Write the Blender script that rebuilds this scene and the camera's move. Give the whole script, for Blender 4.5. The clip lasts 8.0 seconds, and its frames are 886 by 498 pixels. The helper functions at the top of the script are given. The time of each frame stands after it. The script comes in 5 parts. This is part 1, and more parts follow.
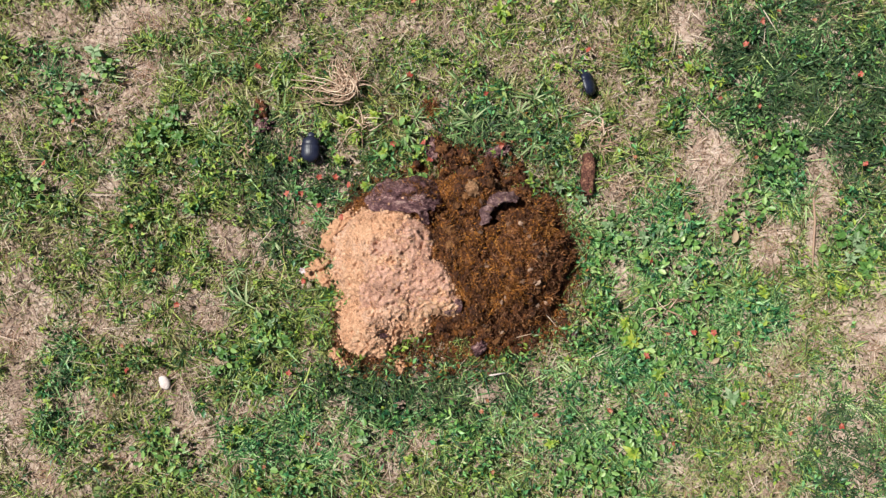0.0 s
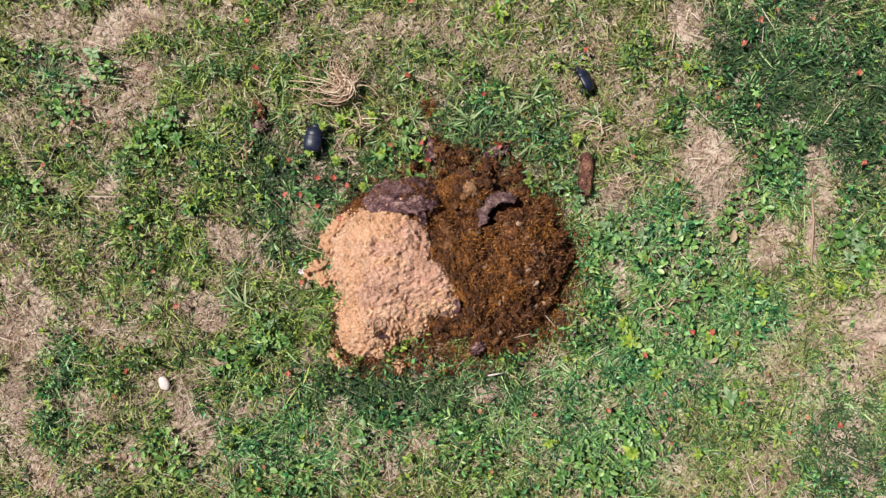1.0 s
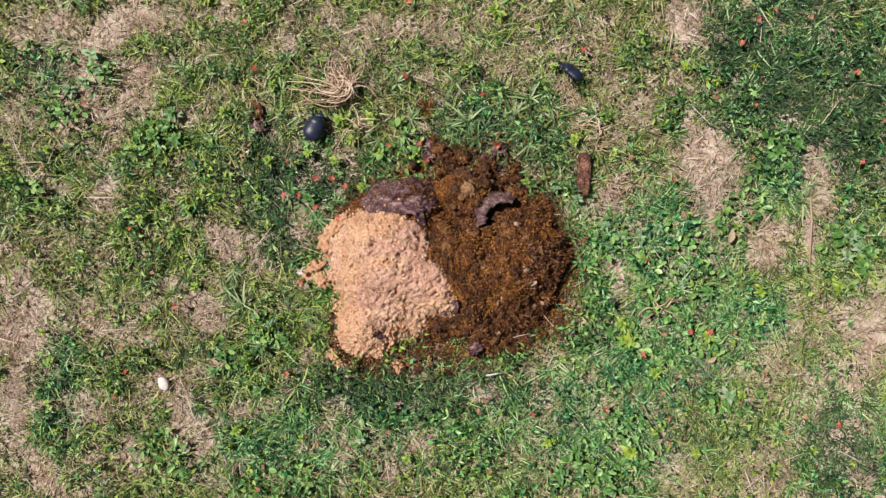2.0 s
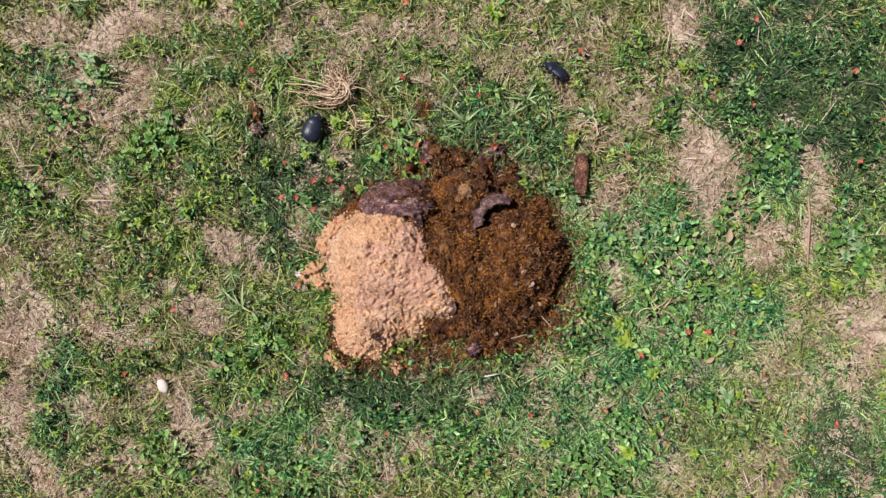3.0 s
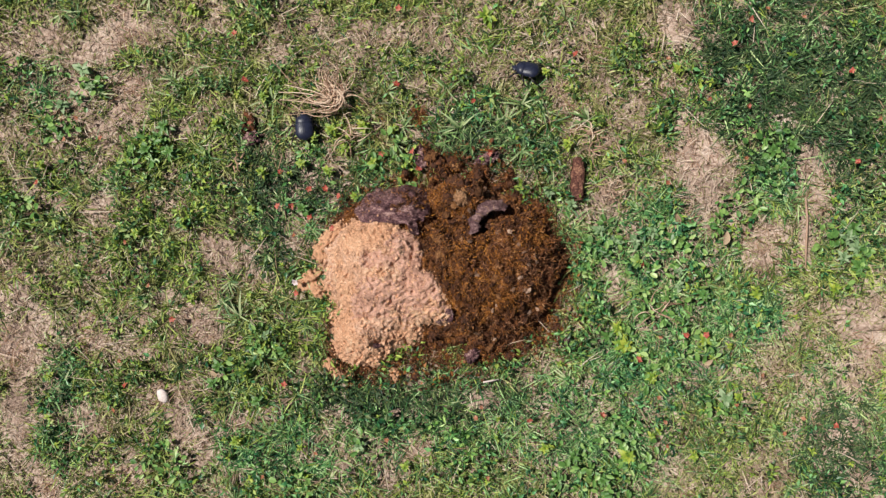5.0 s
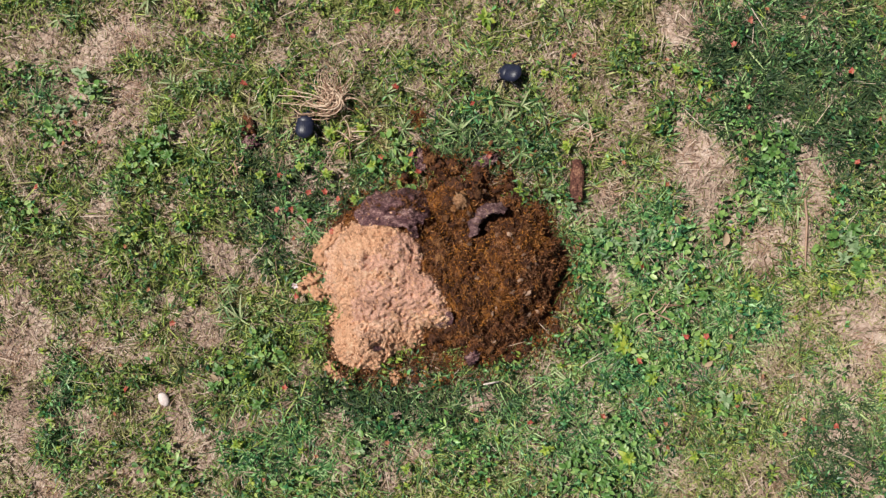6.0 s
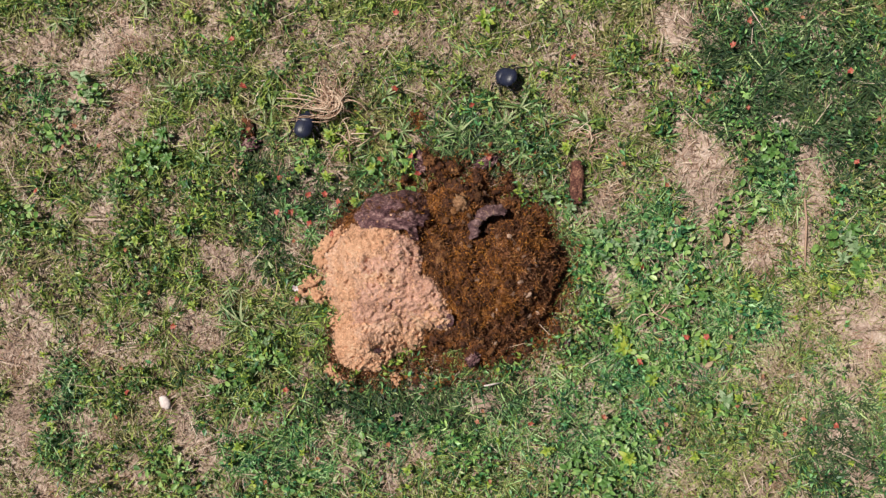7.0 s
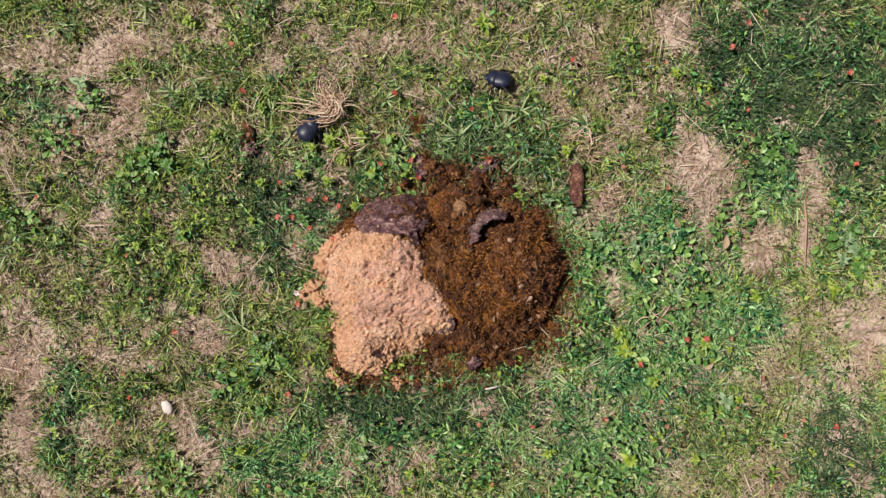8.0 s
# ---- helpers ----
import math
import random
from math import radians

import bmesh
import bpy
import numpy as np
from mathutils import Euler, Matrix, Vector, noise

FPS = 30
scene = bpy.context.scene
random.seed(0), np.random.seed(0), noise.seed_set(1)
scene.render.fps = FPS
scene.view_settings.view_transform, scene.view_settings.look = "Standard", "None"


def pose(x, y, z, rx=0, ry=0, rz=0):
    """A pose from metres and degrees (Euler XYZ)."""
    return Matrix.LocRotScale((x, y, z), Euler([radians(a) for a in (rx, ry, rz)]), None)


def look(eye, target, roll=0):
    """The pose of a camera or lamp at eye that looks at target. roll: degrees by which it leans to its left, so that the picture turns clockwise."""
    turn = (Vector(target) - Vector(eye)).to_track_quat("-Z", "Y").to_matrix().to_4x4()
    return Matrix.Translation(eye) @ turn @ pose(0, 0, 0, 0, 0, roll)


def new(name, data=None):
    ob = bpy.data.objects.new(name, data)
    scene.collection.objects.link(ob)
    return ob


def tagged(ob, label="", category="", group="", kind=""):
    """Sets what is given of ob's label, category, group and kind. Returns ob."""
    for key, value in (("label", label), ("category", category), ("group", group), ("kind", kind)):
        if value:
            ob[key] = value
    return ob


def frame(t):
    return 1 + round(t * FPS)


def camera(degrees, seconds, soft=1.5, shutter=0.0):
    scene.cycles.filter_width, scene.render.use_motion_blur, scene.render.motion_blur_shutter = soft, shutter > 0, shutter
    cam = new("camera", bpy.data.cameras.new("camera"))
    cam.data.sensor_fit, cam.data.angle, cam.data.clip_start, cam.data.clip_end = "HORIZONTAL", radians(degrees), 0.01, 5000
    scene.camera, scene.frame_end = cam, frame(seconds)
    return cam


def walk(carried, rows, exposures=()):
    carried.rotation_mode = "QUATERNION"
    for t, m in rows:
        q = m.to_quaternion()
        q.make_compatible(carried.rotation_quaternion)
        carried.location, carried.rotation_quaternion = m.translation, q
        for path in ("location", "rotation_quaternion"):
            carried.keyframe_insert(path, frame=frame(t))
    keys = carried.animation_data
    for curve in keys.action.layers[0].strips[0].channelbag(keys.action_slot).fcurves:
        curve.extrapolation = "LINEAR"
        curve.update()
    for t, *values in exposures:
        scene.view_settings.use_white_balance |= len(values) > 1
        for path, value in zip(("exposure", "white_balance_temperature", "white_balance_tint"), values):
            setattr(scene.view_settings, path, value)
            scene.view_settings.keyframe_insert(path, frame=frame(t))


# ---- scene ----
cam = camera(60.0, 8.0, soft=1.4)
PATH = [
    (0, pose(-0.0150, -0.0529, 0.8480, 3.202, -0.503, 0.992)),
    (0.5, pose(-0.0132, -0.0504, 0.8486, 3.029, -0.417, 0.932)),
    (1, pose(-0.0097, -0.0477, 0.8492, 2.880, -0.253, 0.819)),
    (1.5, pose(-0.0082, -0.0472, 0.8497, 2.850, -0.211, 0.775)),
    (3, pose(-0.0002, -0.0389, 0.8517, 2.396, 0.119, 0.473)),
    (3.5, pose(0.0023, -0.0365, 0.8519, 2.322, 0.196, 0.270)),
    (4, pose(0.0050, -0.0317, 0.8518, 2.132, 0.320, 0.038)),
    (4.5, pose(0.0070, -0.0275, 0.8517, 1.964, 0.417, -0.170)),
    (6, pose(0.0095, -0.0155, 0.8528, 1.464, 0.551, -0.621)),
    (6.5, pose(0.0093, -0.0144, 0.8530, 1.444, 0.547, -0.742)),
    (7, pose(0.0081, -0.0092, 0.8536, 1.169, 0.467, -0.902)),
    (7.5, pose(0.0079, -0.0042, 0.8544, 0.935, 0.461, -1.023)),
    (8, pose(0.0072, 0.0014, 0.8549, 0.736, 0.440, -1.233)),
]
walk(cam, PATH, exposures=[(0, 0.38, 6200, 6.5), (1.5, 0.34, 6200, 7), (4, 0.24, 6280, 8.5), (8, 0.17, 6450, 10.5)])

# ---- daylight ----
SUN_AZIMUTH, SUN_ELEVATION = 163.0, 60.0   # degrees, counter-clockwise from +x
world = bpy.data.worlds.new("sky")
scene.world = world
world.use_nodes = True
wn = world.node_tree
sky = wn.nodes.new("ShaderNodeTexSky")
sky.sky_type, sky.sun_disc = "NISHITA", False
sky.sun_elevation, sky.sun_rotation = radians(SUN_ELEVATION), radians(90.0 - SUN_AZIMUTH)
wn.links.new(sky.outputs["Color"], wn.nodes["Background"].inputs["Color"])
wn.nodes["Background"].inputs["Strength"].default_value = 0.020
lamp = bpy.data.lights.new("sun", "SUN")
lamp.energy, lamp.angle, lamp.color = 5.0, radians(1.0), (1.0, 0.945, 0.84)
sun = new("sun", lamp)
ca, sa, ce, se = (f(radians(v)) for v, f in ((SUN_AZIMUTH, math.cos), (SUN_AZIMUTH, math.sin), (SUN_ELEVATION, math.cos), (SUN_ELEVATION, math.sin)))
sun.matrix_world = look((ca * ce * 4, sa * ce * 4, se * 4), (0, 0, 0))

# ---- materials ----
def material(name, stops, rough=0.7, scale=40.0, fine=220.0, bump=0.4, bump_scale=300.0, vary="", mix=0.5, through_light=0.0, spec=0.3, depth=0.001, stretch=None, contrast=1.9, other=None, patch=16.0):
    """A surface whose colour runs along stops by coarse and fine grain, and by piece or object where vary says so."""
    m = bpy.data.materials.new(name)
    m.use_nodes = True
    nt = m.node_tree
    n, l = nt.nodes, nt.links
    bsdf = n["Principled BSDF"]
    coord = n.new("ShaderNodeTexCoord")
    src = coord.outputs["Object"]
    if stretch:
        mp = n.new("ShaderNodeMapping")
        mp.inputs["Scale"].default_value = stretch
        l.new(src, mp.inputs["Vector"])
        src = mp.outputs["Vector"]
    def grain(s, detail):
        t = n.new("ShaderNodeTexNoise")
        t.inputs["Scale"].default_value, t.inputs["Detail"].default_value, t.inputs["Roughness"].default_value = s, detail, 0.65
        l.new(src, t.inputs["Vector"])
        return t.outputs["Fac"]
    def blend(a, b, f):
        x = n.new("ShaderNodeMix")
        x.data_type = "FLOAT"
        x.inputs["Factor"].default_value = f
        l.new(a, x.inputs["A"])
        l.new(b, x.inputs["B"])
        return x.outputs["Result"]
    value = blend(grain(scale, 4), grain(fine, 3), 0.45)
    spread = n.new("ShaderNodeMapRange")
    spread.inputs["From Min"].default_value, spread.inputs["From Max"].default_value = 0.5 - 0.5 / contrast, 0.5 + 0.5 / contrast
    l.new(value, spread.inputs["Value"])
    value = spread.outputs["Result"]
    if vary == "island":
        value = blend(value, n.new("ShaderNodeNewGeometry").outputs["Random Per Island"], mix)
    elif vary == "object":
        value = blend(value, n.new("ShaderNodeObjectInfo").outputs["Random"], mix)
    def tones(some):
        ramp = n.new("ShaderNodeValToRGB")
        e = ramp.color_ramp.elements
        while len(e) < len(some):
            e.new(0.5)
        for k, (at, col) in enumerate(some):
            e[k].position, e[k].color = at, (*col, 1)
        l.new(value, ramp.inputs["Fac"])
        return ramp.outputs["Color"]
    colour = tones(stops)
    if other:
        where = n.new("ShaderNodeMapRange")
        where.inputs["From Min"].default_value, where.inputs["From Max"].default_value = 0.47, 0.63
        l.new(grain(patch, 5), where.inputs["Value"])
        x = n.new("ShaderNodeMix")
        x.data_type = "RGBA"
        l.new(where.outputs["Result"], x.inputs[0])
        l.new(colour, x.inputs[6])
        l.new(tones(other), x.inputs[7])
        colour = x.outputs[2]
    l.new(colour, bsdf.inputs["Base Color"])
    bsdf.inputs["Roughness"].default_value = rough
    bsdf.inputs["Specular IOR Level"].default_value = spec
    if bump:
        b = n.new("ShaderNodeBump")
        b.inputs["Strength"].default_value, b.inputs["Distance"].default_value = bump, depth
        l.new(grain(bump_scale, 4), b.inputs["Height"])
        l.new(b.outputs["Normal"], bsdf.inputs["Normal"])
    if through_light:
        tr = n.new("ShaderNodeBsdfTranslucent")
        l.new(colour, tr.inputs["Color"])
        x = n.new("ShaderNodeMixShader")
        x.inputs["Fac"].default_value = through_light
        l.new(bsdf.outputs["BSDF"], x.inputs[1])
        l.new(tr.outputs["BSDF"], x.inputs[2])
        l.new(x.outputs["Shader"], n["Material Output"].inputs["Surface"])
    return m

SOIL = material("soil", [(0.25, (0.15, 0.10, 0.080)), (0.45, (0.34, 0.24, 0.195)), (0.6, (0.50, 0.375, 0.31)), (0.8, (0.65, 0.53, 0.46))], 0.95, 22, 260, 0.9, 420, depth=0.002)
PASTURE = material("pasture", [(0.25, (0.07, 0.085, 0.03)), (0.5, (0.14, 0.15, 0.06)), (0.7, (0.24, 0.21, 0.11)), (0.85, (0.36, 0.28, 0.18))], 0.95, 3, 40, 0.6, 60, depth=0.01)
GRASS = material("grass_blade", [(0.180, (0.029, 0.057, 0.014)), (0.360, (0.085, 0.138, 0.027)), (0.520, (0.167, 0.240, 0.047)), (0.660, (0.312, 0.402, 0.070)), (0.820, (0.507, 0.573, 0.176))], 0.5, 26, 90, 0, vary="island", mix=0.66, through_light=0.18, spec=0.4,
                 other=[(0.180, (0.060, 0.064, 0.020)), (0.380, (0.135, 0.140, 0.043)), (0.550, (0.247, 0.232, 0.082)), (0.700, (0.386, 0.346, 0.159)), (0.850, (0.564, 0.504, 0.304))], patch=21.0)
COOL_GRASS = material("cool_grass_blade", [(0.180, (0.013, 0.058, 0.024)), (0.360, (0.043, 0.147, 0.048)), (0.520, (0.103, 0.261, 0.079)), (0.660, (0.217, 0.410, 0.142)), (0.820, (0.443, 0.621, 0.302))], 0.5, 26, 90, 0, vary="island", mix=0.66, through_light=0.15, spec=0.45,
                 other=[(0.180, (0.034, 0.075, 0.021)), (0.380, (0.097, 0.190, 0.045)), (0.550, (0.192, 0.317, 0.071)), (0.700, (0.334, 0.476, 0.135)), (0.850, (0.557, 0.655, 0.294))], patch=21.0)
WEED = material("weed_leaf", [(0.180, (0.019, 0.048, 0.012)), (0.380, (0.067, 0.127, 0.025)), (0.560, (0.144, 0.228, 0.041)), (0.720, (0.294, 0.400, 0.059)), (0.900, (0.479, 0.567, 0.137))], 0.45, 26, 90, 0, vary="island", mix=0.66, through_light=0.18, spec=0.45,
                other=[(0.180, (0.015, 0.048, 0.020)), (0.380, (0.049, 0.127, 0.043)), (0.560, (0.120, 0.219, 0.078)), (0.720, (0.241, 0.351, 0.146)), (0.900, (0.422, 0.524, 0.294))], patch=18.0)
COOL_WEED = material("cool_weed_leaf", [(0.180, (0.009, 0.048, 0.024)), (0.380, (0.030, 0.134, 0.053)), (0.560, (0.081, 0.248, 0.088)), (0.720, (0.180, 0.404, 0.146)), (0.900, (0.387, 0.629, 0.304))], 0.42, 26, 90, 0, vary="island", mix=0.66, through_light=0.15, spec=0.5,
                other=[(0.180, (0.018, 0.066, 0.021)), (0.380, (0.063, 0.175, 0.037)), (0.560, (0.144, 0.305, 0.061)), (0.720, (0.285, 0.479, 0.104)), (0.900, (0.469, 0.654, 0.225))], patch=18.0)
ROUND_LEAF = material("round_leaf", [(0.200, (0.037, 0.103, 0.025)), (0.450, (0.109, 0.232, 0.051)), (0.650, (0.242, 0.385, 0.104)), (0.850, (0.448, 0.572, 0.230))], 0.42, 14, 90, 0.2, 500, vary="island", mix=0.5, through_light=0.14, spec=0.5)
DRY = material("dry_grass", [(0.200, (0.162, 0.104, 0.065)), (0.420, (0.309, 0.218, 0.159)), (0.600, (0.455, 0.338, 0.260)), (0.800, (0.705, 0.595, 0.494))], 0.75, 12, 120, 0, vary="island", mix=0.6, through_light=0.12,
               other=[(0.200, (0.116, 0.050, 0.027)), (0.450, (0.278, 0.148, 0.087)), (0.600, (0.427, 0.278, 0.186)), (0.800, (0.665, 0.524, 0.423))], patch=24.0)
PARCHED = material("parched_grass", [(0.200, (0.096, 0.107, 0.030)), (0.400, (0.197, 0.210, 0.058)), (0.600, (0.343, 0.334, 0.122)), (0.820, (0.547, 0.525, 0.253))], 0.6, 26, 90, 0, vary="island", mix=0.62, through_light=0.15,
                   other=[(0.200, (0.128, 0.096, 0.046)), (0.400, (0.241, 0.194, 0.099)), (0.600, (0.384, 0.325, 0.182)), (0.820, (0.583, 0.534, 0.329))], patch=15.0)
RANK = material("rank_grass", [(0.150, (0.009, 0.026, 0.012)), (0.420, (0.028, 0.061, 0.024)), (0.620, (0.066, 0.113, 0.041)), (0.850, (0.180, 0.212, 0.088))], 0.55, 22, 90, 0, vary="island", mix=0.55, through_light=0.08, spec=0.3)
# almost black: the shade between plants is put into this litter's colour
SHADE_LITTER = material("leaf_litter", [(0.200, (0.013, 0.010, 0.006)), (0.500, (0.032, 0.023, 0.014)), (0.750, (0.077, 0.051, 0.030))], 0.85, 20, 120, 0, vary="island", mix=0.6)
BRIGHT_LEAF = material("bright_leaf", [(0.25, (0.12, 0.23, 0.03)), (0.5, (0.25, 0.36, 0.045)), (0.75, (0.46, 0.50, 0.075))], 0.42, 120, 400, 0.2, 700, vary="object", mix=0.4, through_light=0.25, spec=0.45)
GREY_LEAF = material("grey_leaf", [(0.25, (0.11, 0.20, 0.085)), (0.5, (0.22, 0.33, 0.16)), (0.75, (0.38, 0.46, 0.29))], 0.55, 120, 400, 0.2, 700, vary="object", mix=0.4, through_light=0.2)
BLADE_LEAF = material("tuft_blade", [(0.25, (0.05, 0.125, 0.04)), (0.5, (0.17, 0.27, 0.09)), (0.75, (0.42, 0.48, 0.26))], 0.5, 60, 300, 0, vary="object", mix=0.6, through_light=0.12, spec=0.4)
STEM = material("green_stem", [(0.3, (0.10, 0.15, 0.05)), (0.7, (0.20, 0.22, 0.09))], 0.6, 100, 400, 0)
PETAL = material("red_petal", [(0.25, (0.34, 0.055, 0.04)), (0.5, (0.46, 0.105, 0.08)), (0.8, (0.56, 0.21, 0.16))], 0.6, 200, 700, 0, vary="object", mix=0.7, through_light=0.2)
PETAL_PALE = material("faded_petal", [(0.25, (0.28, 0.085, 0.05)), (0.5, (0.38, 0.15, 0.09)), (0.8, (0.48, 0.25, 0.17))], 0.65, 200, 700, 0, vary="object", mix=0.7, through_light=0.2)
PETAL_WHITE = material("white_petal", [(0.3, (0.60, 0.46, 0.52)), (0.7, (0.76, 0.68, 0.70))], 0.6, 200, 700, 0, vary="object", mix=0.5, through_light=0.2)
HEART = material("flower_heart", [(0.3, (0.25, 0.05, 0.04)), (0.7, (0.55, 0.30, 0.06))], 0.7, 600, 900, 0)
SAND = material("dug_sand", [(0.220, (0.246, 0.121, 0.065)), (0.380, (0.578, 0.311, 0.184)), (0.600, (0.790, 0.461, 0.299)), (0.800, (0.818, 0.642, 0.446))], 0.95, 60, 420, 1.0, 800, depth=0.003,
                 other=[(0.220, (0.226, 0.125, 0.088)), (0.380, (0.556, 0.333, 0.236)), (0.600, (0.780, 0.501, 0.371)), (0.800, (0.818, 0.665, 0.522))], patch=20.0)
SAND_DAMP = material("damp_sand", [(0.220, (0.238, 0.120, 0.087)), (0.380, (0.545, 0.300, 0.219)), (0.600, (0.727, 0.430, 0.330)), (0.800, (0.874, 0.568, 0.463))], 0.9, 70, 420, 1.0, 800, depth=0.003)
SAND_CLOD = material("sand_clod", [(0.200, (0.371, 0.193, 0.109)), (0.500, (0.692, 0.398, 0.247)), (0.800, (0.865, 0.538, 0.358))], 0.95, 90, 500, 0.8, 900, vary="island", mix=0.5, depth=0.0015)
DUNG = material("wet_dung", [(0.200, (0.019, 0.007, 0.004)), (0.420, (0.068, 0.025, 0.012)), (0.620, (0.160, 0.057, 0.023)), (0.840, (0.320, 0.138, 0.075))], 0.6, 60, 330, 1.0, 650, spec=0.35, depth=0.003,
                 other=[(0.200, (0.027, 0.009, 0.002)), (0.420, (0.145, 0.048, 0.007)), (0.620, (0.320, 0.110, 0.015)), (0.840, (0.496, 0.199, 0.045))], patch=30.0)
DUNG_FIBRE = material("dung_fibre", [(0.200, (0.026, 0.010, 0.005)), (0.450, (0.088, 0.032, 0.013)), (0.620, (0.176, 0.067, 0.026)), (0.820, (0.370, 0.198, 0.112))], 0.7, 60, 200, 0, vary="island", mix=0.45,
                       other=[(0.200, (0.031, 0.011, 0.003)), (0.450, (0.141, 0.050, 0.009)), (0.620, (0.299, 0.108, 0.017)), (0.820, (0.458, 0.224, 0.069))], patch=48.0)
RUST_FIBRE = material("rust_fibre", [(0.2, (0.06, 0.022, 0.005)), (0.45, (0.20, 0.072, 0.010)), (0.65, (0.37, 0.145, 0.020)), (0.85, (0.52, 0.24, 0.05))], 0.65, 60, 200, 0, vary="island", mix=0.5)
CRUST = material("dung_crust", [(0.200, (0.049, 0.019, 0.026)), (0.500, (0.146, 0.069, 0.077)), (0.700, (0.270, 0.146, 0.149)), (0.900, (0.518, 0.346, 0.308))], 0.7, 75, 340, 1.0, 480, spec=0.3, depth=0.003, stretch=(1, 2.0, 1), contrast=3.3)
FLAKE = material("crust_flake", [(0.2, (0.040, 0.018, 0.022)), (0.5, (0.125, 0.064, 0.068)), (0.75, (0.30, 0.19, 0.18))], 0.6, 120, 500, 1.0, 500, spec=0.35, depth=0.002, contrast=2.4)
CHUNK = material("dry_dung", [(0.25, (0.07, 0.028, 0.012)), (0.5, (0.20, 0.085, 0.030)), (0.75, (0.40, 0.20, 0.09))], 0.8, 120, 500, 1.0, 700, depth=0.002, vary="object", mix=0.4)
DRY_LUMP = material("dry_lump", [(0.25, (0.14, 0.065, 0.030)), (0.5, (0.30, 0.155, 0.080)), (0.75, (0.46, 0.28, 0.16))], 0.85, 120, 500, 1.0, 700, depth=0.002)
BARK = material("rusty_bark", [(0.25, (0.05, 0.020, 0.016)), (0.5, (0.14, 0.055, 0.042)), (0.75, (0.36, 0.19, 0.12))], 0.85, 120, 500, 1.0, 700, depth=0.002)
STRAW = material("bleached_straw", [(0.200, (0.224, 0.129, 0.086)), (0.500, (0.493, 0.325, 0.230)), (0.800, (0.829, 0.661, 0.517))], 0.65, 60, 300, 0.3, 500, vary="object", mix=0.55)
CHIP = material("dry_chip", [(0.200, (0.091, 0.050, 0.032)), (0.500, (0.208, 0.119, 0.080)), (0.800, (0.416, 0.276, 0.203))], 0.8, 150, 500, 0.7, 700, vary="object", mix=0.6)
CHIP_PALE = material("dead_leaf", [(0.2, (0.20, 0.13, 0.08)), (0.5, (0.35, 0.245, 0.155)), (0.8, (0.48, 0.36, 0.245))], 0.7, 200, 600, 0.4, 500, vary="object", mix=0.4, through_light=0.1)
STONE = material("white_stone", [(0.3, (0.54, 0.44, 0.42)), (0.6, (0.70, 0.60, 0.58))], 0.7, 160, 500, 0.5, 500)
SHELL = material("beetle_shell", [(0.3, (0.010, 0.012, 0.028)), (0.7, (0.022, 0.026, 0.054))], 0.40, 200, 900, 0.25, 1500, spec=0.38, depth=0.0003)
LEGS = material("beetle_leg", [(0.3, (0.008, 0.007, 0.008)), (0.7, (0.02, 0.017, 0.017))], 0.4, 300, 900, 0.3, 1500, depth=0.0003)

# ---- helpers of this place ----
rng = np.random.default_rng(7)
LATTICE = rng.random((64, 64))

def wave(x, y, size, shift=0.0):
    """Smooth noise in 0 to 1 whose humps are about size metres apart."""
    u, v = np.asarray(x) / size + shift * 7.31 + 900.0, np.asarray(y) / size + shift * 3.77 + 900.0
    iu, iv = np.floor(u).astype(int), np.floor(v).astype(int)
    fu, fv = u - iu, v - iv
    fu, fv = fu * fu * (3 - 2 * fu), fv * fv * (3 - 2 * fv)
    g = lambda a, b: LATTICE[a % 64, b % 64]
    return (g(iu, iv) * (1 - fu) + g(iu + 1, iv) * fu) * (1 - fv) + (g(iu, iv + 1) * (1 - fu) + g(iu + 1, iv + 1) * fu) * fv

def rough(x, y, size, shift=0.0, octaves=3):
    total, amp, norm = 0.0, 1.0, 0.0
    for k in range(octaves):
        total, norm = total + amp * wave(x, y, size / 2 ** k, shift + k * 1.7), norm + amp
        amp *= 0.55
    return total / norm

def field(x, y, patches, edge=0.35, wobble=0.45):
    """How much a place belongs to a set of oval patches, 0 to 1, with ragged borders."""
    best = np.zeros(np.shape(x))
    rag = (rough(x, y, 0.05, 5.0) - 0.5) * 2 * wobble
    for cx, cy, rx, ry, turn in patches:
        c, s = math.cos(radians(turn)), math.sin(radians(turn))
        u, v = ((x - cx) * c + (y - cy) * s) / rx, (-(x - cx) * s + (y - cy) * c) / ry
        d = np.sqrt(u * u + v * v) + rag
        best = np.maximum(best, np.clip((1.0 + edge - d) / (2 * edge), 0, 1))
    return best

def solid(name, verts, tris=(), quads=(), smooth=False):
    """A mesh from arrays."""
    me = bpy.data.meshes.new(name)
    tris, quads = np.asarray(tris, int).reshape(-1, 3), np.asarray(quads, int).reshape(-1, 4)
    me.vertices.add(len(verts))
    me.vertices.foreach_set("co", np.asarray(verts, float).ravel())
    me.loops.add(tris.size + quads.size)
    me.loops.foreach_set("vertex_index", np.concatenate([tris.ravel(), quads.ravel()]))
    me.polygons.add(len(tris) + len(quads))
    me.polygons.foreach_set("loop_start", np.concatenate([np.arange(len(tris)) * 3, tris.size + np.arange(len(quads)) * 4]))
    me.polygons.foreach_set("use_smooth", np.full(len(tris) + len(quads), smooth))
    me.update(calc_edges=True)
    me.validate()
    return me

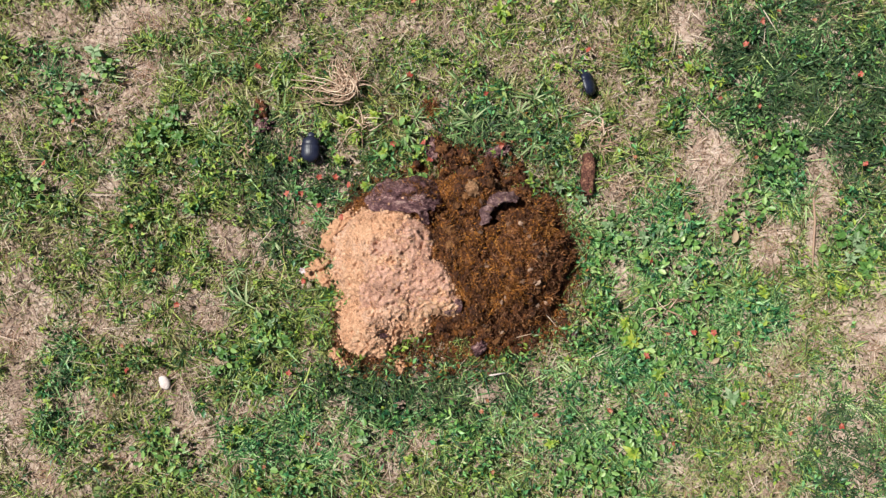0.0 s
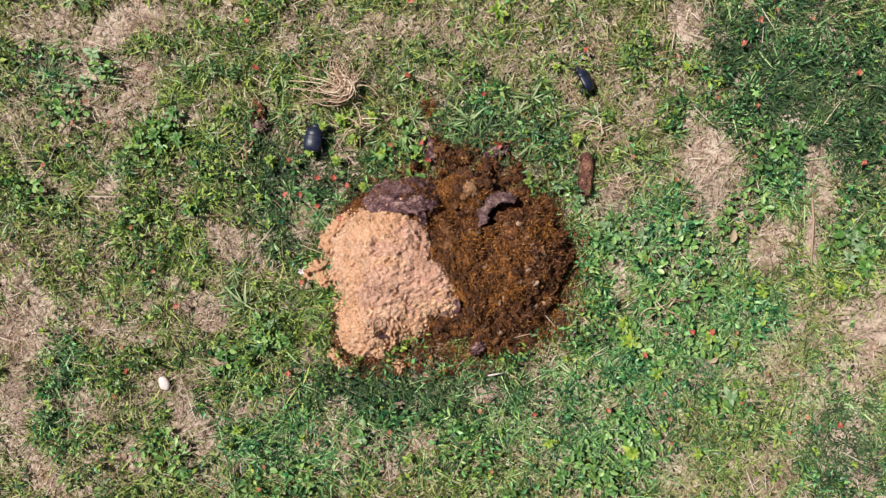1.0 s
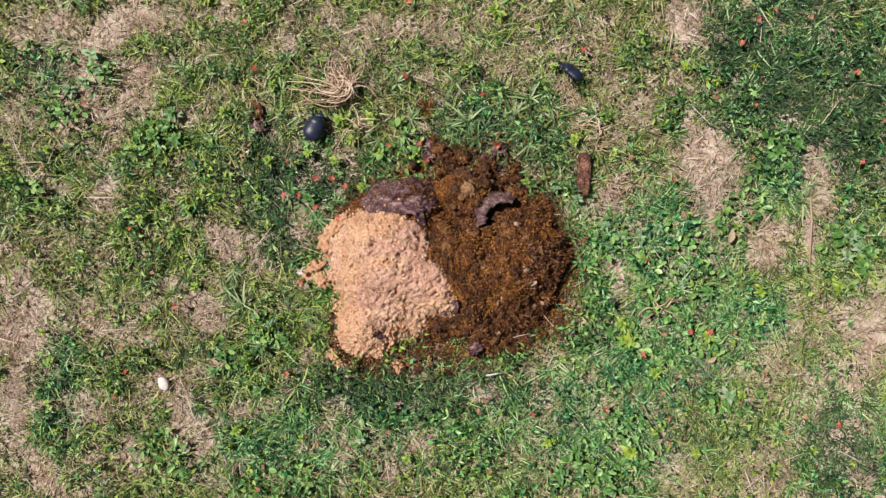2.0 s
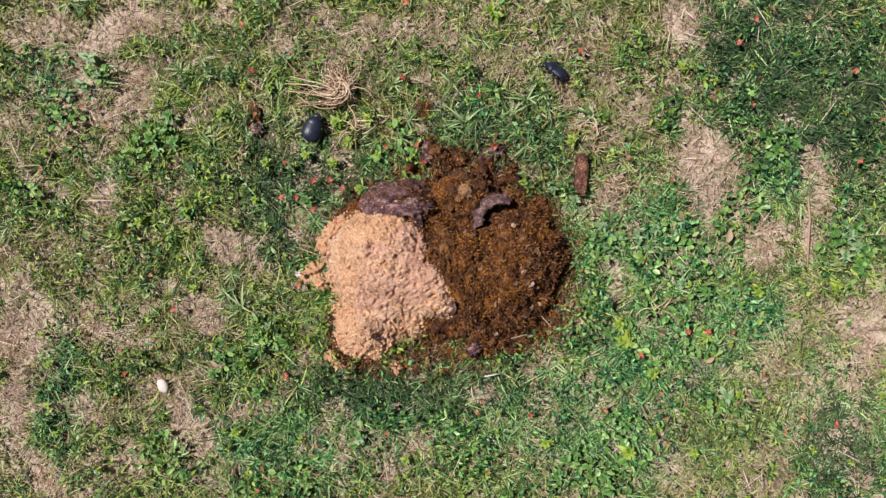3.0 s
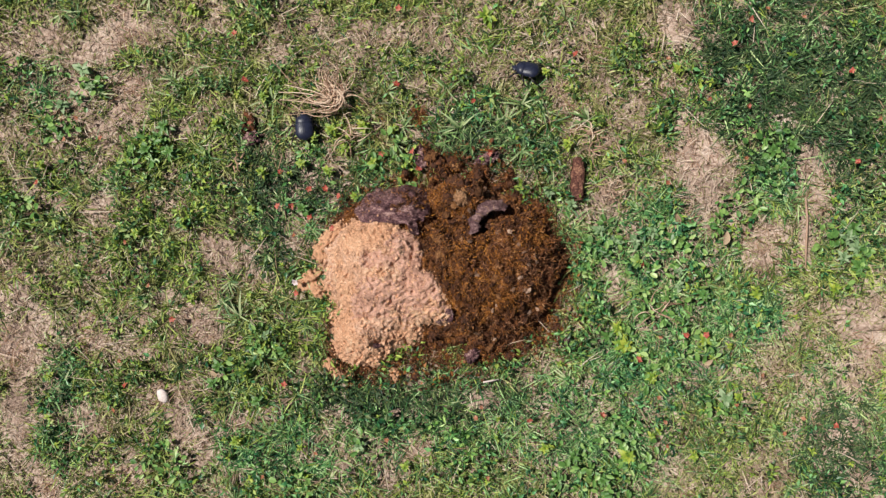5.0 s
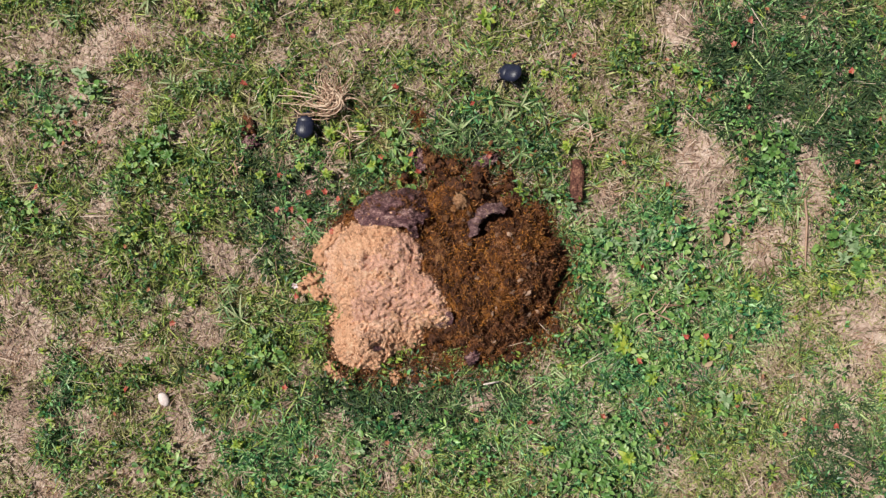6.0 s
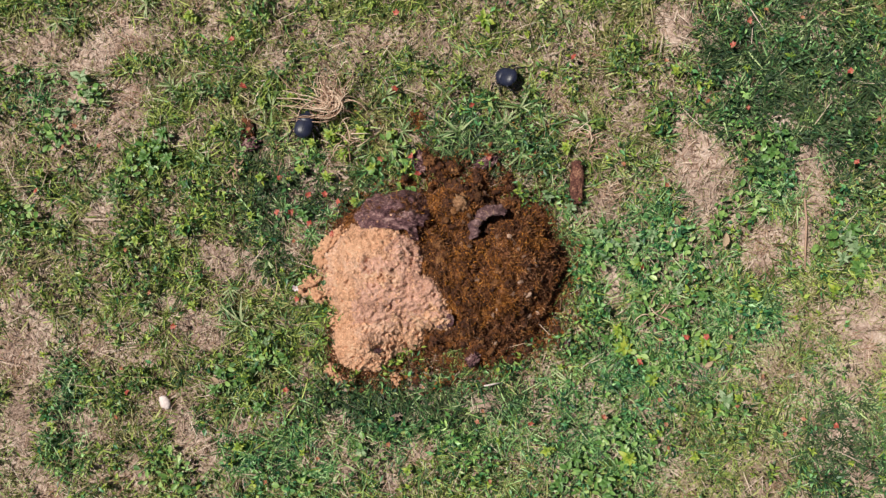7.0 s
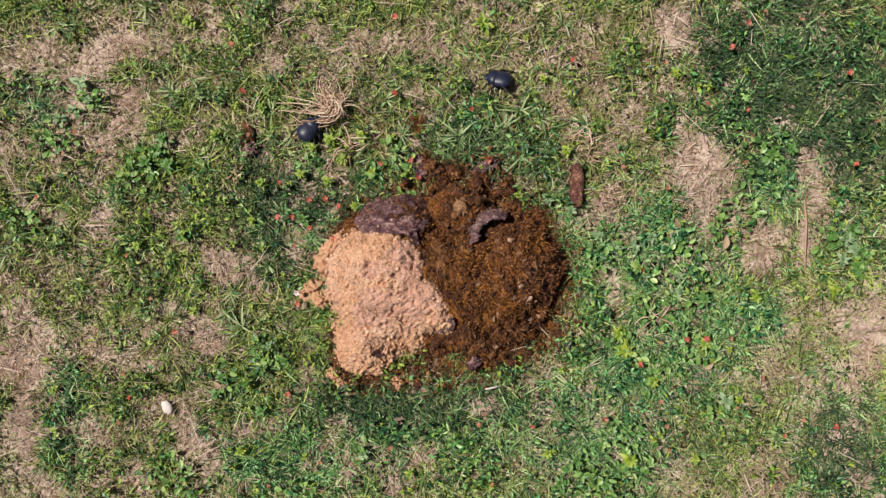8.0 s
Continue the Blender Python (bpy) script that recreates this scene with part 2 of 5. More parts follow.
def turns(yaw, pitch, roll):
    """Turn matrices: roll about x, then pitch lifts +x towards +z, then yaw about z."""
    cy, sy, cp, sp, cr, sr = np.cos(yaw), np.sin(yaw), np.cos(pitch), np.sin(pitch), np.cos(roll), np.sin(roll)
    z, o = np.zeros_like(cy), np.ones_like(cy)
    A = np.stack([np.stack([cy, -sy, z], -1), np.stack([sy, cy, z], -1), np.stack([z, z, o], -1)], -2)
    B = np.stack([np.stack([cp, z, -sp], -1), np.stack([z, o, z], -1), np.stack([sp, z, cp], -1)], -2)
    C = np.stack([np.stack([o, z, z], -1), np.stack([z, cr, -sr], -1), np.stack([z, sr, cr], -1)], -2)
    return A @ B @ C

def strewn(name, forms, place, size, turn, mat):
    """One mesh of many small pieces: each place takes one of the forms in turn, scaled and turned."""
    vs, ts, qs, base = [], [], [], 0
    for k, (fv, ft, fq) in enumerate(forms):
        pick = slice(k, None, len(forms))
        p, s, r = place[pick], size[pick], turn[pick]
        fv = np.asarray(fv, float)
        v = np.einsum("nij,nkj->nki", r, fv[None] * s[:, None, :]) + p[:, None, :]
        off = base + np.arange(len(p))[:, None, None] * len(fv)
        if len(ft):
            ts.append((np.asarray(ft)[None] + off).reshape(-1, 3))
        if len(fq):
            qs.append((np.asarray(fq)[None] + off).reshape(-1, 4))
        vs.append(v.reshape(-1, 3))
        base += len(p) * len(fv)
    me = solid(name, np.concatenate(vs), np.concatenate(ts) if ts else (), np.concatenate(qs) if qs else ())
    me.materials.append(mat)
    return new(name, me)

def blade_form(curl):
    """A tapered, bent blade of unit length along +x."""
    v, x, z, a = [], 0.0, 0.0, 0.0
    for k, w in enumerate((0.35, 0.5, 0.36)):
        v += [(x, -w, z), (x, w, z)]
        a = -curl * (k + 0.5) / 3
        x, z = x + math.cos(a) / 3, z + math.sin(a) / 3
    return v + [(x, 0, z)], [(4, 5, 6)], [(0, 2, 3, 1), (2, 4, 5, 3)]

LEAF_SMALL = ([(0, 0, 0), (0.42, -0.5, 0.10), (0.46, 0, 0), (0.42, 0.5, 0.10), (1, 0, -0.1)], [(0, 1, 2), (0, 2, 3), (1, 4, 2), (2, 4, 3)], [])
LEAF_ROUND = ([(0, 0, 0), (0.28, -0.40, 0.10), (0.3, 0, 0.02), (0.28, 0.40, 0.10), (0.7, -0.46, 0.09), (0.72, 0, 0.0), (0.7, 0.46, 0.09), (1, -0.16, 0.0), (1, 0.16, 0.0)],
              [(0, 1, 2), (0, 2, 3), (5, 7, 8), (4, 7, 5), (5, 8, 6)], [(1, 4, 5, 2), (2, 5, 6, 3)])
BLADES = [blade_form(c) for c in (0.3, 0.8, 1.3, -0.3)]

FINE_BLADE = ([(0, -0.45, 0), (0, 0.45, 0), (0.55, -0.4, -0.06), (0.55, 0.4, -0.06), (0.98, 0, -0.25)], [(2, 3, 4)], [(0, 2, 3, 1)])

def ball(bm, r=1.0, sub=2):
    bmesh.ops.create_icosphere(bm, subdivisions=sub, radius=r)
    return bm

def lump_mesh(name, size, mat, seed=0, amount=0.28, sub=2, pitch=1.6):
    """An irregular clod with its base near z = 0."""
    bm = ball(bmesh.new(), 1.0, sub)
    for v in bm.verts:
        k = 1 + amount * (noise.noise(v.co * pitch + Vector((seed * 5.3, seed, 0))) + 0.5 * noise.noise(v.co * pitch * 2.3 + Vector((seed, 9, 2))))
        v.co = Vector((v.co.x * size[0], v.co.y * size[1], v.co.z * size[2])) * k
        v.co.z += size[2] * 0.55
    me = bpy.data.meshes.new(name)
    bm.to_mesh(me)
    bm.free()
    for p in me.polygons:
        p.use_smooth = True
    me.materials.append(mat)
    return me

def part(name, bm, mat, parent, label=""):
    me = bpy.data.meshes.new(name)
    bm.to_mesh(me)
    bm.free()
    me.materials.append(mat)
    for p in me.polygons:
        p.use_smooth = True
    ob = new(name, me)
    ob.parent = parent
    return tagged(ob, label) if label else ob

def piece(name, me, parent, m, label=""):
    ob = new(name, me)
    ob.parent = parent
    ob.matrix_basis = m
    return tagged(ob, label) if label else ob

def tube(bm, line, radii, sides=6):
    """A round, tapered rod along a line of points."""
    pts = [Vector(p) for p in line]
    rings = []
    for k, p in enumerate(pts):
        d = (pts[min(k + 1, len(pts) - 1)] - pts[max(k - 1, 0)]).normalized()
        a = d.cross(Vector((0.13, 0.21, 1.0))).normalized()
        b = d.cross(a)
        rings.append([bm.verts.new(p + (a * math.cos(2 * math.pi * j / sides) + b * math.sin(2 * math.pi * j / sides)) * radii[k]) for j in range(sides)])
    for r0, r1 in zip(rings, rings[1:]):
        for j in range(sides):
            bm.faces.new((r0[j], r0[(j + 1) % sides], r1[(j + 1) % sides], r1[j]))
    bm.faces.new(rings[0][::-1])
    bm.faces.new(rings[-1])
    return bm

# ---- the lie of the land: ovals of x, y, half-axes and turn ----
BARE = [
    (-0.373, 0.242, 0.0344, 0.0219, 20), (-0.388, 0.222, 0.0282, 0.0125, 15), (-0.345, 0.252, 0.0219, 0.0175, 0), (-0.395, 0.139, 0.0238, 0.0138, 0), (-0.376, 0.136, 0.0163, 0.0113, 0),
    (-0.406, 0.188, 0.0069, 0.0175, 0), (-0.353, 0.192, 0.0138, 0.0188, 0), (-0.337, 0.178, 0.0100, 0.0175, 0), (-0.358, 0.161, 0.0138, 0.0113, 0), (-0.291, 0.138, 0.0213, 0.0081, 0),
    (-0.315, 0.138, 0.0125, 0.0075, 0), (-0.475, -0.036, 0.0163, 0.0282, 0), (-0.451, -0.066, 0.0175, 0.0263, 0), (-0.477, -0.094, 0.0213, 0.0282, 0), (-0.462, -0.119, 0.0225, 0.0188, 0),
    (-0.476, -0.159, 0.0156, 0.0238, 0), (-0.470, -0.195, 0.0188, 0.0250, 0), (-0.453, -0.231, 0.0213, 0.0150, 0), (-0.437, -0.260, 0.0288, 0.0150, -35), (-0.401, -0.274, 0.0188, 0.0075, 0),
    (-0.391, 0.049, 0.0088, 0.0119, 0), (-0.376, 0.059, 0.0113, 0.0081, 0), (-0.411, -0.005, 0.0106, 0.0088, 0), (-0.247, 0.009, 0.0138, 0.0088, 0), (-0.242, -0.008, 0.0175, 0.0144, 0),
    (-0.219, 0.005, 0.0113, 0.0113, 0), (-0.192, -0.033, 0.0138, 0.0088, 0), (-0.209, -0.021, 0.0081, 0.0106, 0), (-0.272, -0.070, 0.0175, 0.0113, 0), (-0.259, -0.088, 0.0175, 0.0088, 0),
    (-0.303, -0.047, 0.0138, 0.0075, 0), (-0.378, -0.097, 0.0175, 0.0113, 0), (-0.313, -0.155, 0.0088, 0.0156, 0), (-0.293, -0.178, 0.0113, 0.0150, 0), (-0.280, -0.196, 0.0163, 0.0075, 0),
    (-0.397, -0.183, 0.0138, 0.0113, 0), (-0.342, -0.230, 0.0138, 0.0175, 0), (-0.334, -0.257, 0.0113, 0.0150, 0), (-0.374, -0.260, 0.0088, 0.0069, 0), (-0.255, -0.217, 0.0113, 0.0113, 0),
    (-0.231, -0.186, 0.0106, 0.0069, 0), (-0.155, -0.113, 0.0081, 0.0113, 0), (-0.151, -0.130, 0.0138, 0.0044, 0), (0.043, -0.164, 0.0138, 0.0069, 0), (0.269, 0.140, 0.0088, 0.0056, 0),
    (0.284, 0.106, 0.0163, 0.0250, 0), (0.293, 0.068, 0.0131, 0.0313, 0), (0.278, 0.079, 0.0113, 0.0150, 0), (0.310, 0.094, 0.0106, 0.0175, 0), (0.290, 0.031, 0.0094, 0.0175, 0),
    (0.181, 0.063, 0.0144, 0.0163, 0), (0.178, 0.117, 0.0163, 0.0094, 0), (0.195, 0.047, 0.0075, 0.0081, 0), (0.191, -0.047, 0.0088, 0.0113, 0), (0.253, 0.257, 0.0207, 0.0175, 0),
    (0.267, 0.239, 0.0138, 0.0113, 0), (0.360, 0.000, 0.0225, 0.0263, 0), (0.372, 0.024, 0.0150, 0.0094, 0), (0.403, 0.089, 0.0100, 0.0238, -25), (0.410, 0.057, 0.0100, 0.0200, 0),
    (0.401, 0.001, 0.0063, 0.0426, 0), (0.457, -0.099, 0.0125, 0.0300, 0), (0.439, -0.073, 0.0138, 0.0175, 0), (0.421, -0.061, 0.0106, 0.0106, 0), (0.477, -0.076, 0.0075, 0.0250, 0),
    (-0.075, 0.254, 0.0238, 0.0106, 0), (-0.489, 0.228, 0.0150, 0.0225, 0), (-0.446, 0.249, 0.0213, 0.0138, 0), (-0.027, -0.220, 0.0113, 0.0075, 0), (0.309, -0.133, 0.0138, 0.0056, 0),
    (0.282, -0.127, 0.0113, 0.0069, 0)]
small = random.Random(8)
for _ in range(60):  # little worn spots
    BARE.append((small.uniform(-0.47, 0.0) if _ % 3 else small.uniform(0.17, 0.33), small.uniform(-0.27, 0.27), small.uniform(0.004, 0.010), small.uniform(0.004, 0.010), small.uniform(0, 90)))
DRY_ZONES = [
    (-0.476, 0.228, 0.0438, 0.0376, 0), (-0.430, 0.171, 0.0376, 0.0438, 0), (-0.361, 0.172, 0.0438, 0.0438, 0), (-0.385, 0.140, 0.0501, 0.0250, 0), (-0.463, -0.085, 0.0438, 0.0814, 0),
    (-0.446, -0.219, 0.0501, 0.0689, 0), (-0.380, -0.182, 0.0376, 0.0689, 0), (-0.301, -0.162, 0.0376, 0.0501, 0), (-0.335, -0.242, 0.0313, 0.0376, 0), (-0.273, -0.076, 0.0438, 0.0376, 0),
    (-0.225, -0.001, 0.0438, 0.0376, 0), (-0.292, 0.148, 0.0376, 0.0188, 0), (-0.100, 0.233, 0.0501, 0.0282, 0), (-0.024, 0.241, 0.0376, 0.0250, 0), (0.159, 0.237, 0.0438, 0.0313, 0),
    (0.203, 0.254, 0.0438, 0.0200, 0), (0.247, 0.223, 0.0376, 0.0250, 0), (0.165, 0.170, 0.0438, 0.0200, 0), (0.190, 0.127, 0.0501, 0.0250, 0), (0.284, 0.074, 0.0376, 0.0751, 0),
    (0.371, 0.013, 0.0438, 0.0438, 0), (0.409, 0.070, 0.0250, 0.0563, 0), (0.417, 0.228, 0.0188, 0.0376, 0), (0.332, -0.215, 0.0438, 0.0313, 0), (0.271, -0.249, 0.0438, 0.0238, 0),
    (0.370, -0.141, 0.0501, 0.0376, 0), (0.407, -0.092, 0.0376, 0.0376, 0), (0.369, -0.251, 0.0313, 0.0188, 0), (0.308, -0.136, 0.0313, 0.0138, 0), (0.463, -0.073, 0.0250, 0.0689, 0),
    (0.083, 0.230, 0.0438, 0.0282, 0), (-0.250, -0.216, 0.0250, 0.0250, 0), (-0.116, -0.215, 0.0313, 0.0188, 0), (-0.017, -0.226, 0.0376, 0.0219, 0), (0.037, -0.176, 0.0250, 0.0188, 0),
    (-0.386, -0.004, 0.0438, 0.0250, 0), (-0.365, -0.084, 0.0438, 0.0313, 0), (-0.103, -0.257, 0.0313, 0.0156, 0), (0.184, 0.060, 0.0250, 0.0250, 0), (-0.459, 0.108, 0.0501, 0.0313, 0),
    (-0.419, 0.203, 0.0563, 0.0438, 0), (-0.461, 0.165, 0.0438, 0.0376, 0), (-0.263, 0.231, 0.0376, 0.0313, 0), (-0.207, 0.245, 0.0376, 0.0313, 0)]
LUSH = [
    (0.398, 0.183, 0.0751, 0.0814, 0), (0.335, 0.208, 0.0438, 0.0438, 0), (0.459, 0.089, 0.0282, 0.0814, 0), (0.443, 0.002, 0.0376, 0.0438, 0), (0.222, 0.005, 0.0689, 0.0344, 0),
    (0.359, 0.094, 0.0238, 0.0501, 0), (0.312, 0.037, 0.0175, 0.0282, 0), (0.253, -0.082, 0.0814, 0.0563, 0), (0.197, -0.138, 0.0689, 0.0563, 0), (0.160, -0.193, 0.0626, 0.0563, 0),
    (0.431, -0.220, 0.0469, 0.0501, 0), (-0.024, -0.174, 0.1064, 0.0313, 0), (-0.117, -0.166, 0.0689, 0.0376, 0), (-0.202, 0.061, 0.0344, 0.0563, 0), (-0.147, 0.081, 0.0563, 0.0313, 0),
    (-0.186, -0.100, 0.0376, 0.0563, 0), (-0.221, -0.161, 0.0563, 0.0376, 0), (-0.164, -0.227, 0.1002, 0.0407, 0), (-0.298, -0.241, 0.0344, 0.0344, 0), (-0.322, 0.107, 0.0376, 0.0225, 0),
    (-0.308, 0.183, 0.0313, 0.0344, 0), (-0.431, 0.033, 0.0501, 0.0376, 0), (-0.337, -0.009, 0.0376, 0.0344, 0), (-0.276, 0.038, 0.0407, 0.0313, 0), (-0.417, -0.146, 0.0100, 0.0689, 0),
    (-0.406, -0.212, 0.0250, 0.0313, 0), (-0.344, -0.151, 0.0138, 0.0376, 0), (0.034, 0.146, 0.0689, 0.0313, 0), (-0.060, 0.110, 0.0501, 0.0344, 0), (0.081, -0.224, 0.0689, 0.0438, 0),
    (-0.289, 0.066, 0.0376, 0.0250, 0), (-0.144, -0.056, 0.0250, 0.0376, 0)]
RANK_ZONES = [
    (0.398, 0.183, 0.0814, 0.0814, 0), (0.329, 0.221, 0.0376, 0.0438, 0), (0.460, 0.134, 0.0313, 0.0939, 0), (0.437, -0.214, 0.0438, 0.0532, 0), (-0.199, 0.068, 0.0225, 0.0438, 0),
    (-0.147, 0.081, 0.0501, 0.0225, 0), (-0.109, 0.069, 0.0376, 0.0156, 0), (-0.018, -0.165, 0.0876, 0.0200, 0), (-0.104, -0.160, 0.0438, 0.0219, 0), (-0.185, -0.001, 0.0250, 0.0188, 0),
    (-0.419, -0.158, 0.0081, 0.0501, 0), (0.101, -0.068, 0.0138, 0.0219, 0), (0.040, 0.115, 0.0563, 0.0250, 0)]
COOL_ZONES = [
    (0.246, -0.100, 0.0876, 0.0876, 0), (0.327, -0.074, 0.0563, 0.0376, 0), (0.160, -0.187, 0.1064, 0.0814, 0), (-0.018, -0.174, 0.1627, 0.0438, 0), (0.398, 0.171, 0.1189, 0.1440, 0),
    (-0.146, 0.068, 0.0751, 0.0563, 0), (-0.140, -0.215, 0.1189, 0.0501, 0), (0.437, -0.208, 0.0626, 0.0689, 0), (0.040, 0.128, 0.0751, 0.0376, 0), (0.222, 0.005, 0.1064, 0.0689, 0),
    (-0.437, 0.190, 0.0376, 0.0376, 0), (-0.417, -0.170, 0.0250, 0.0751, 0)]
FINE_ZONES = [(0.228, -0.204, 0.2063, 0.0750, 0), (0.347, -0.087, 0.1062, 0.0500, 0)]
ROUND_PATCHES = [
    (0.178, 0.017, 0.0250, 0.0219, 0), (0.222, -0.002, 0.0438, 0.0250, 0), (0.259, 0.011, 0.0250, 0.0188, 0), (0.443, -0.005, 0.0344, 0.0282, 0), (0.359, 0.101, 0.0188, 0.0313, 0),
    (0.340, 0.063, 0.0188, 0.0188, 0), (0.312, 0.034, 0.0156, 0.0219, 0), (0.271, -0.026, 0.0250, 0.0188, 0), (0.246, -0.057, 0.0376, 0.0188, 0), (0.197, -0.101, 0.0219, 0.0156, 0),
    (0.271, -0.106, 0.0250, 0.0156, 0), (0.296, -0.167, 0.0282, 0.0156, 0), (0.234, -0.125, 0.0219, 0.0188, 0), (0.191, -0.217, 0.0313, 0.0250, 0), (0.160, -0.254, 0.0376, 0.0219, 0),
    (-0.322, 0.107, 0.0344, 0.0219, 0), (-0.400, 0.191, 0.0250, 0.0175, 0), (-0.423, 0.146, 0.0219, 0.0188, 0), (-0.311, -0.229, 0.0219, 0.0188, 0), (-0.222, -0.131, 0.0344, 0.0250, 0),
    (-0.060, 0.101, 0.0376, 0.0219, 0), (-0.192, -0.106, 0.0250, 0.0188, 0), (-0.091, -0.211, 0.0188, 0.0125, 0), (-0.164, -0.258, 0.0376, 0.0188, 0), (-0.475, 0.057, 0.0188, 0.0188, 0)]
TRAILS = [(-0.150, 0.124, 0.018, 0.040, 0), (0.115, 0.192, 0.062, 0.020, -10)]

def land(x, y):
    """Height of the soil."""
    near = np.clip(1.6 - np.hypot(x, y), 0, 1)
    return near * ((rough(x, y, 0.09, 1.0) - 0.5) * 0.012 + (rough(x, y, 0.016, 2.0, 2) - 0.5) * 0.005)

def grid(x0, x1, y0, y1, nx, ny):
    X, Y = np.meshgrid(np.linspace(x0, x1, nx), np.linspace(y0, y1, ny))
    q = (np.arange(ny - 1)[:, None] * nx + np.arange(nx - 1)[None]).ravel()
    return X, Y, np.stack([q, q + 1, q + nx + 1, q + nx], 1)

def build_ground():
    ax = np.concatenate([[-400, -120, -40, -14, -5, -2, -1.1], np.linspace(-0.72, 0.72, 330), [1.1, 2, 5, 14, 40, 120, 400]])
    ay = np.concatenate([[-400, -120, -40, -14, -5, -2, -1.0], np.linspace(-0.52, 0.52, 240), [1.0, 2, 5, 14, 40, 120, 400]])
    X, Y = np.meshgrid(ax, ay)
    Z = land(X, Y)
    nx, ny = len(ax), len(ay)
    q = (np.arange(ny - 1)[:, None] * nx + np.arange(nx - 1)[None]).ravel()
    me = solid("ground", np.stack([X, Y, Z], -1).reshape(-1, 3), (), np.stack([q, q + 1, q + nx + 1, q + nx], 1), True)
    me.materials.append(SOIL)
    me.materials.append(PASTURE)
    outer = (np.abs(X[:-1, :-1]) > 0.715) | (np.abs(Y[:-1, :-1]) > 0.515)
    me.polygons.foreach_set("material_index", outer.ravel().astype(int))
    tagged(new("ground", me), "sandy pasture soil, pale and dry where bare", "ground", kind="structure")

build_ground()

# ---- form of the heap ----
LOBES = [  # x, y, half-axes, height, steepness
    (0.060, -0.018, 0.0760, 0.0890, 0.062, 2.2), (-0.052, -0.015, 0.0800, 0.0900, 0.062, 2.0), (-0.045, 0.033, 0.0500, 0.0410, 0.058, 3.0),
    (0.002, -0.028, 0.0880, 0.0850, 0.064, 2.8), (-0.083, -0.086, 0.0460, 0.0480, 0.036, 1.25), (0.022, 0.050, 0.0450, 0.0340, 0.055, 3.0),
    (-0.010, 0.102, 0.0110, 0.0110, 0.018, 2.0), (0.016, 0.098, 0.0120, 0.0100, 0.018, 2.0), (0.003, 0.090, 0.0120, 0.0100, 0.020, 2.0), (-0.017, 0.112, 0.0060, 0.0080, 0.012, 2.0),
    (0.040, 0.080, 0.0138, 0.0081, 0.016, 2.0), (0.067, 0.072, 0.0150, 0.0069, 0.014, 2.0), (-0.024, 0.152, 0.0065, 0.0090, 0.012, 2.0), (0.056, 0.110, 0.0081, 0.0050, 0.009, 2.0),
    (0.003, -0.116, 0.0163, 0.0100, 0.014, 2.0), (0.032, -0.108, 0.0187, 0.0110, 0.018, 2.0), (0.104, -0.096, 0.0130, 0.0063, 0.009, 2.0)]
edge = random.Random(12)
for _ in range(18):  # torn crumbly lumps along the upper edge
    LOBES.append((edge.gauss(0.026, 0.026), edge.uniform(0.074, 0.096), edge.uniform(0.004, 0.009), edge.uniform(0.004, 0.008), edge.uniform(0.008, 0.020), 2.0))
for _ in range(14):  # and along the lower one
    LOBES.append((edge.uniform(-0.03, 0.09), edge.uniform(-0.118, -0.098), edge.uniform(0.004, 0.010), edge.uniform(0.003, 0.007), edge.uniform(0.006, 0.014), 2.0))
SAND_LOBES = [
    (-0.078, -0.020, 0.0590, 0.0580, 0), (-0.036, -0.048, 0.0410, 0.0310, -8), (-0.006, -0.065, 0.0180, 0.0130, -20), (-0.086, -0.090, 0.0400, 0.0370, 0),
    (-0.110, 0.010, 0.0250, 0.0180, 0), (-0.124, -0.034, 0.0230, 0.0150, 0), (-0.052, -0.086, 0.0330, 0.0240, 25), (-0.040, -0.005, 0.0220, 0.0300, 0), (-0.108, -0.062, 0.0230, 0.0300, 25)]
DENTS = [  # x, y, radius, depth
    (0.011, 0.015, 0.013, 0.016), (0.050, -0.002, 0.012, 0.006), (-0.070, -0.102, 0.006, 0.003),
    (-0.005, -0.090, 0.030, 0.012), (-0.013, -0.002, 0.010, 0.010), (0.086, -0.066, 0.02, 0.004), (-0.034, -0.072, 0.012, 0.004)]

def heap_form(x, y):
    """Height of the heap's smooth form above the soil; below 0 outside it."""
    z = np.full(np.shape(x), -1.0)
    rag = (rough(x, y, 0.026, 21.0, 4) - 0.5) * 0.20
    for cx, cy, rx, ry, h, p in LOBES:
        u = np.sqrt(((x - cx) / rx) ** 2 + ((y - cy) / ry) ** 2) + rag
        z = np.maximum(z, h * (1 - np.clip(u, 0, 2) ** p))
    for cx, cy, rad, d in DENTS:
        z = z - d * np.exp(-((x - cx) ** 2 + (y - cy) ** 2) / rad ** 2) * (z > 0)
    return z

# ---- turf ----
def spots(n, seed):
    r = np.random.default_rng(seed)
    return r, r.uniform(-0.66, 0.66, n), r.uniform(-0.43, 0.44, n)

def keep(r, chance, *arrays):
    k = r.random(len(chance)) < chance
    return [a[k] for a in arrays]

def turf_maps(x, y):
    """How bare, how green, under the heap, on a beaten trail."""
    bare = field(x, y, BARE, 0.50, 0.65)
    green = np.clip(0.74 + 0.30 * field(x, y, LUSH, 0.5) - 0.34 * field(x, y, DRY_ZONES, 0.6) + 1.7 * (rough(x, y, 0.026, 27.0, 3) - 0.5) + 1.3 * (rough(x, y, 0.010, 29.0, 2) - 0.5), 0.03, 1) * (1 - 0.88 * bare)
    return bare, green, np.clip((heap_form(x, y) - 0.004) / 0.012, 0, 1), field(x, y, TRAILS, 0.5, 0.1)

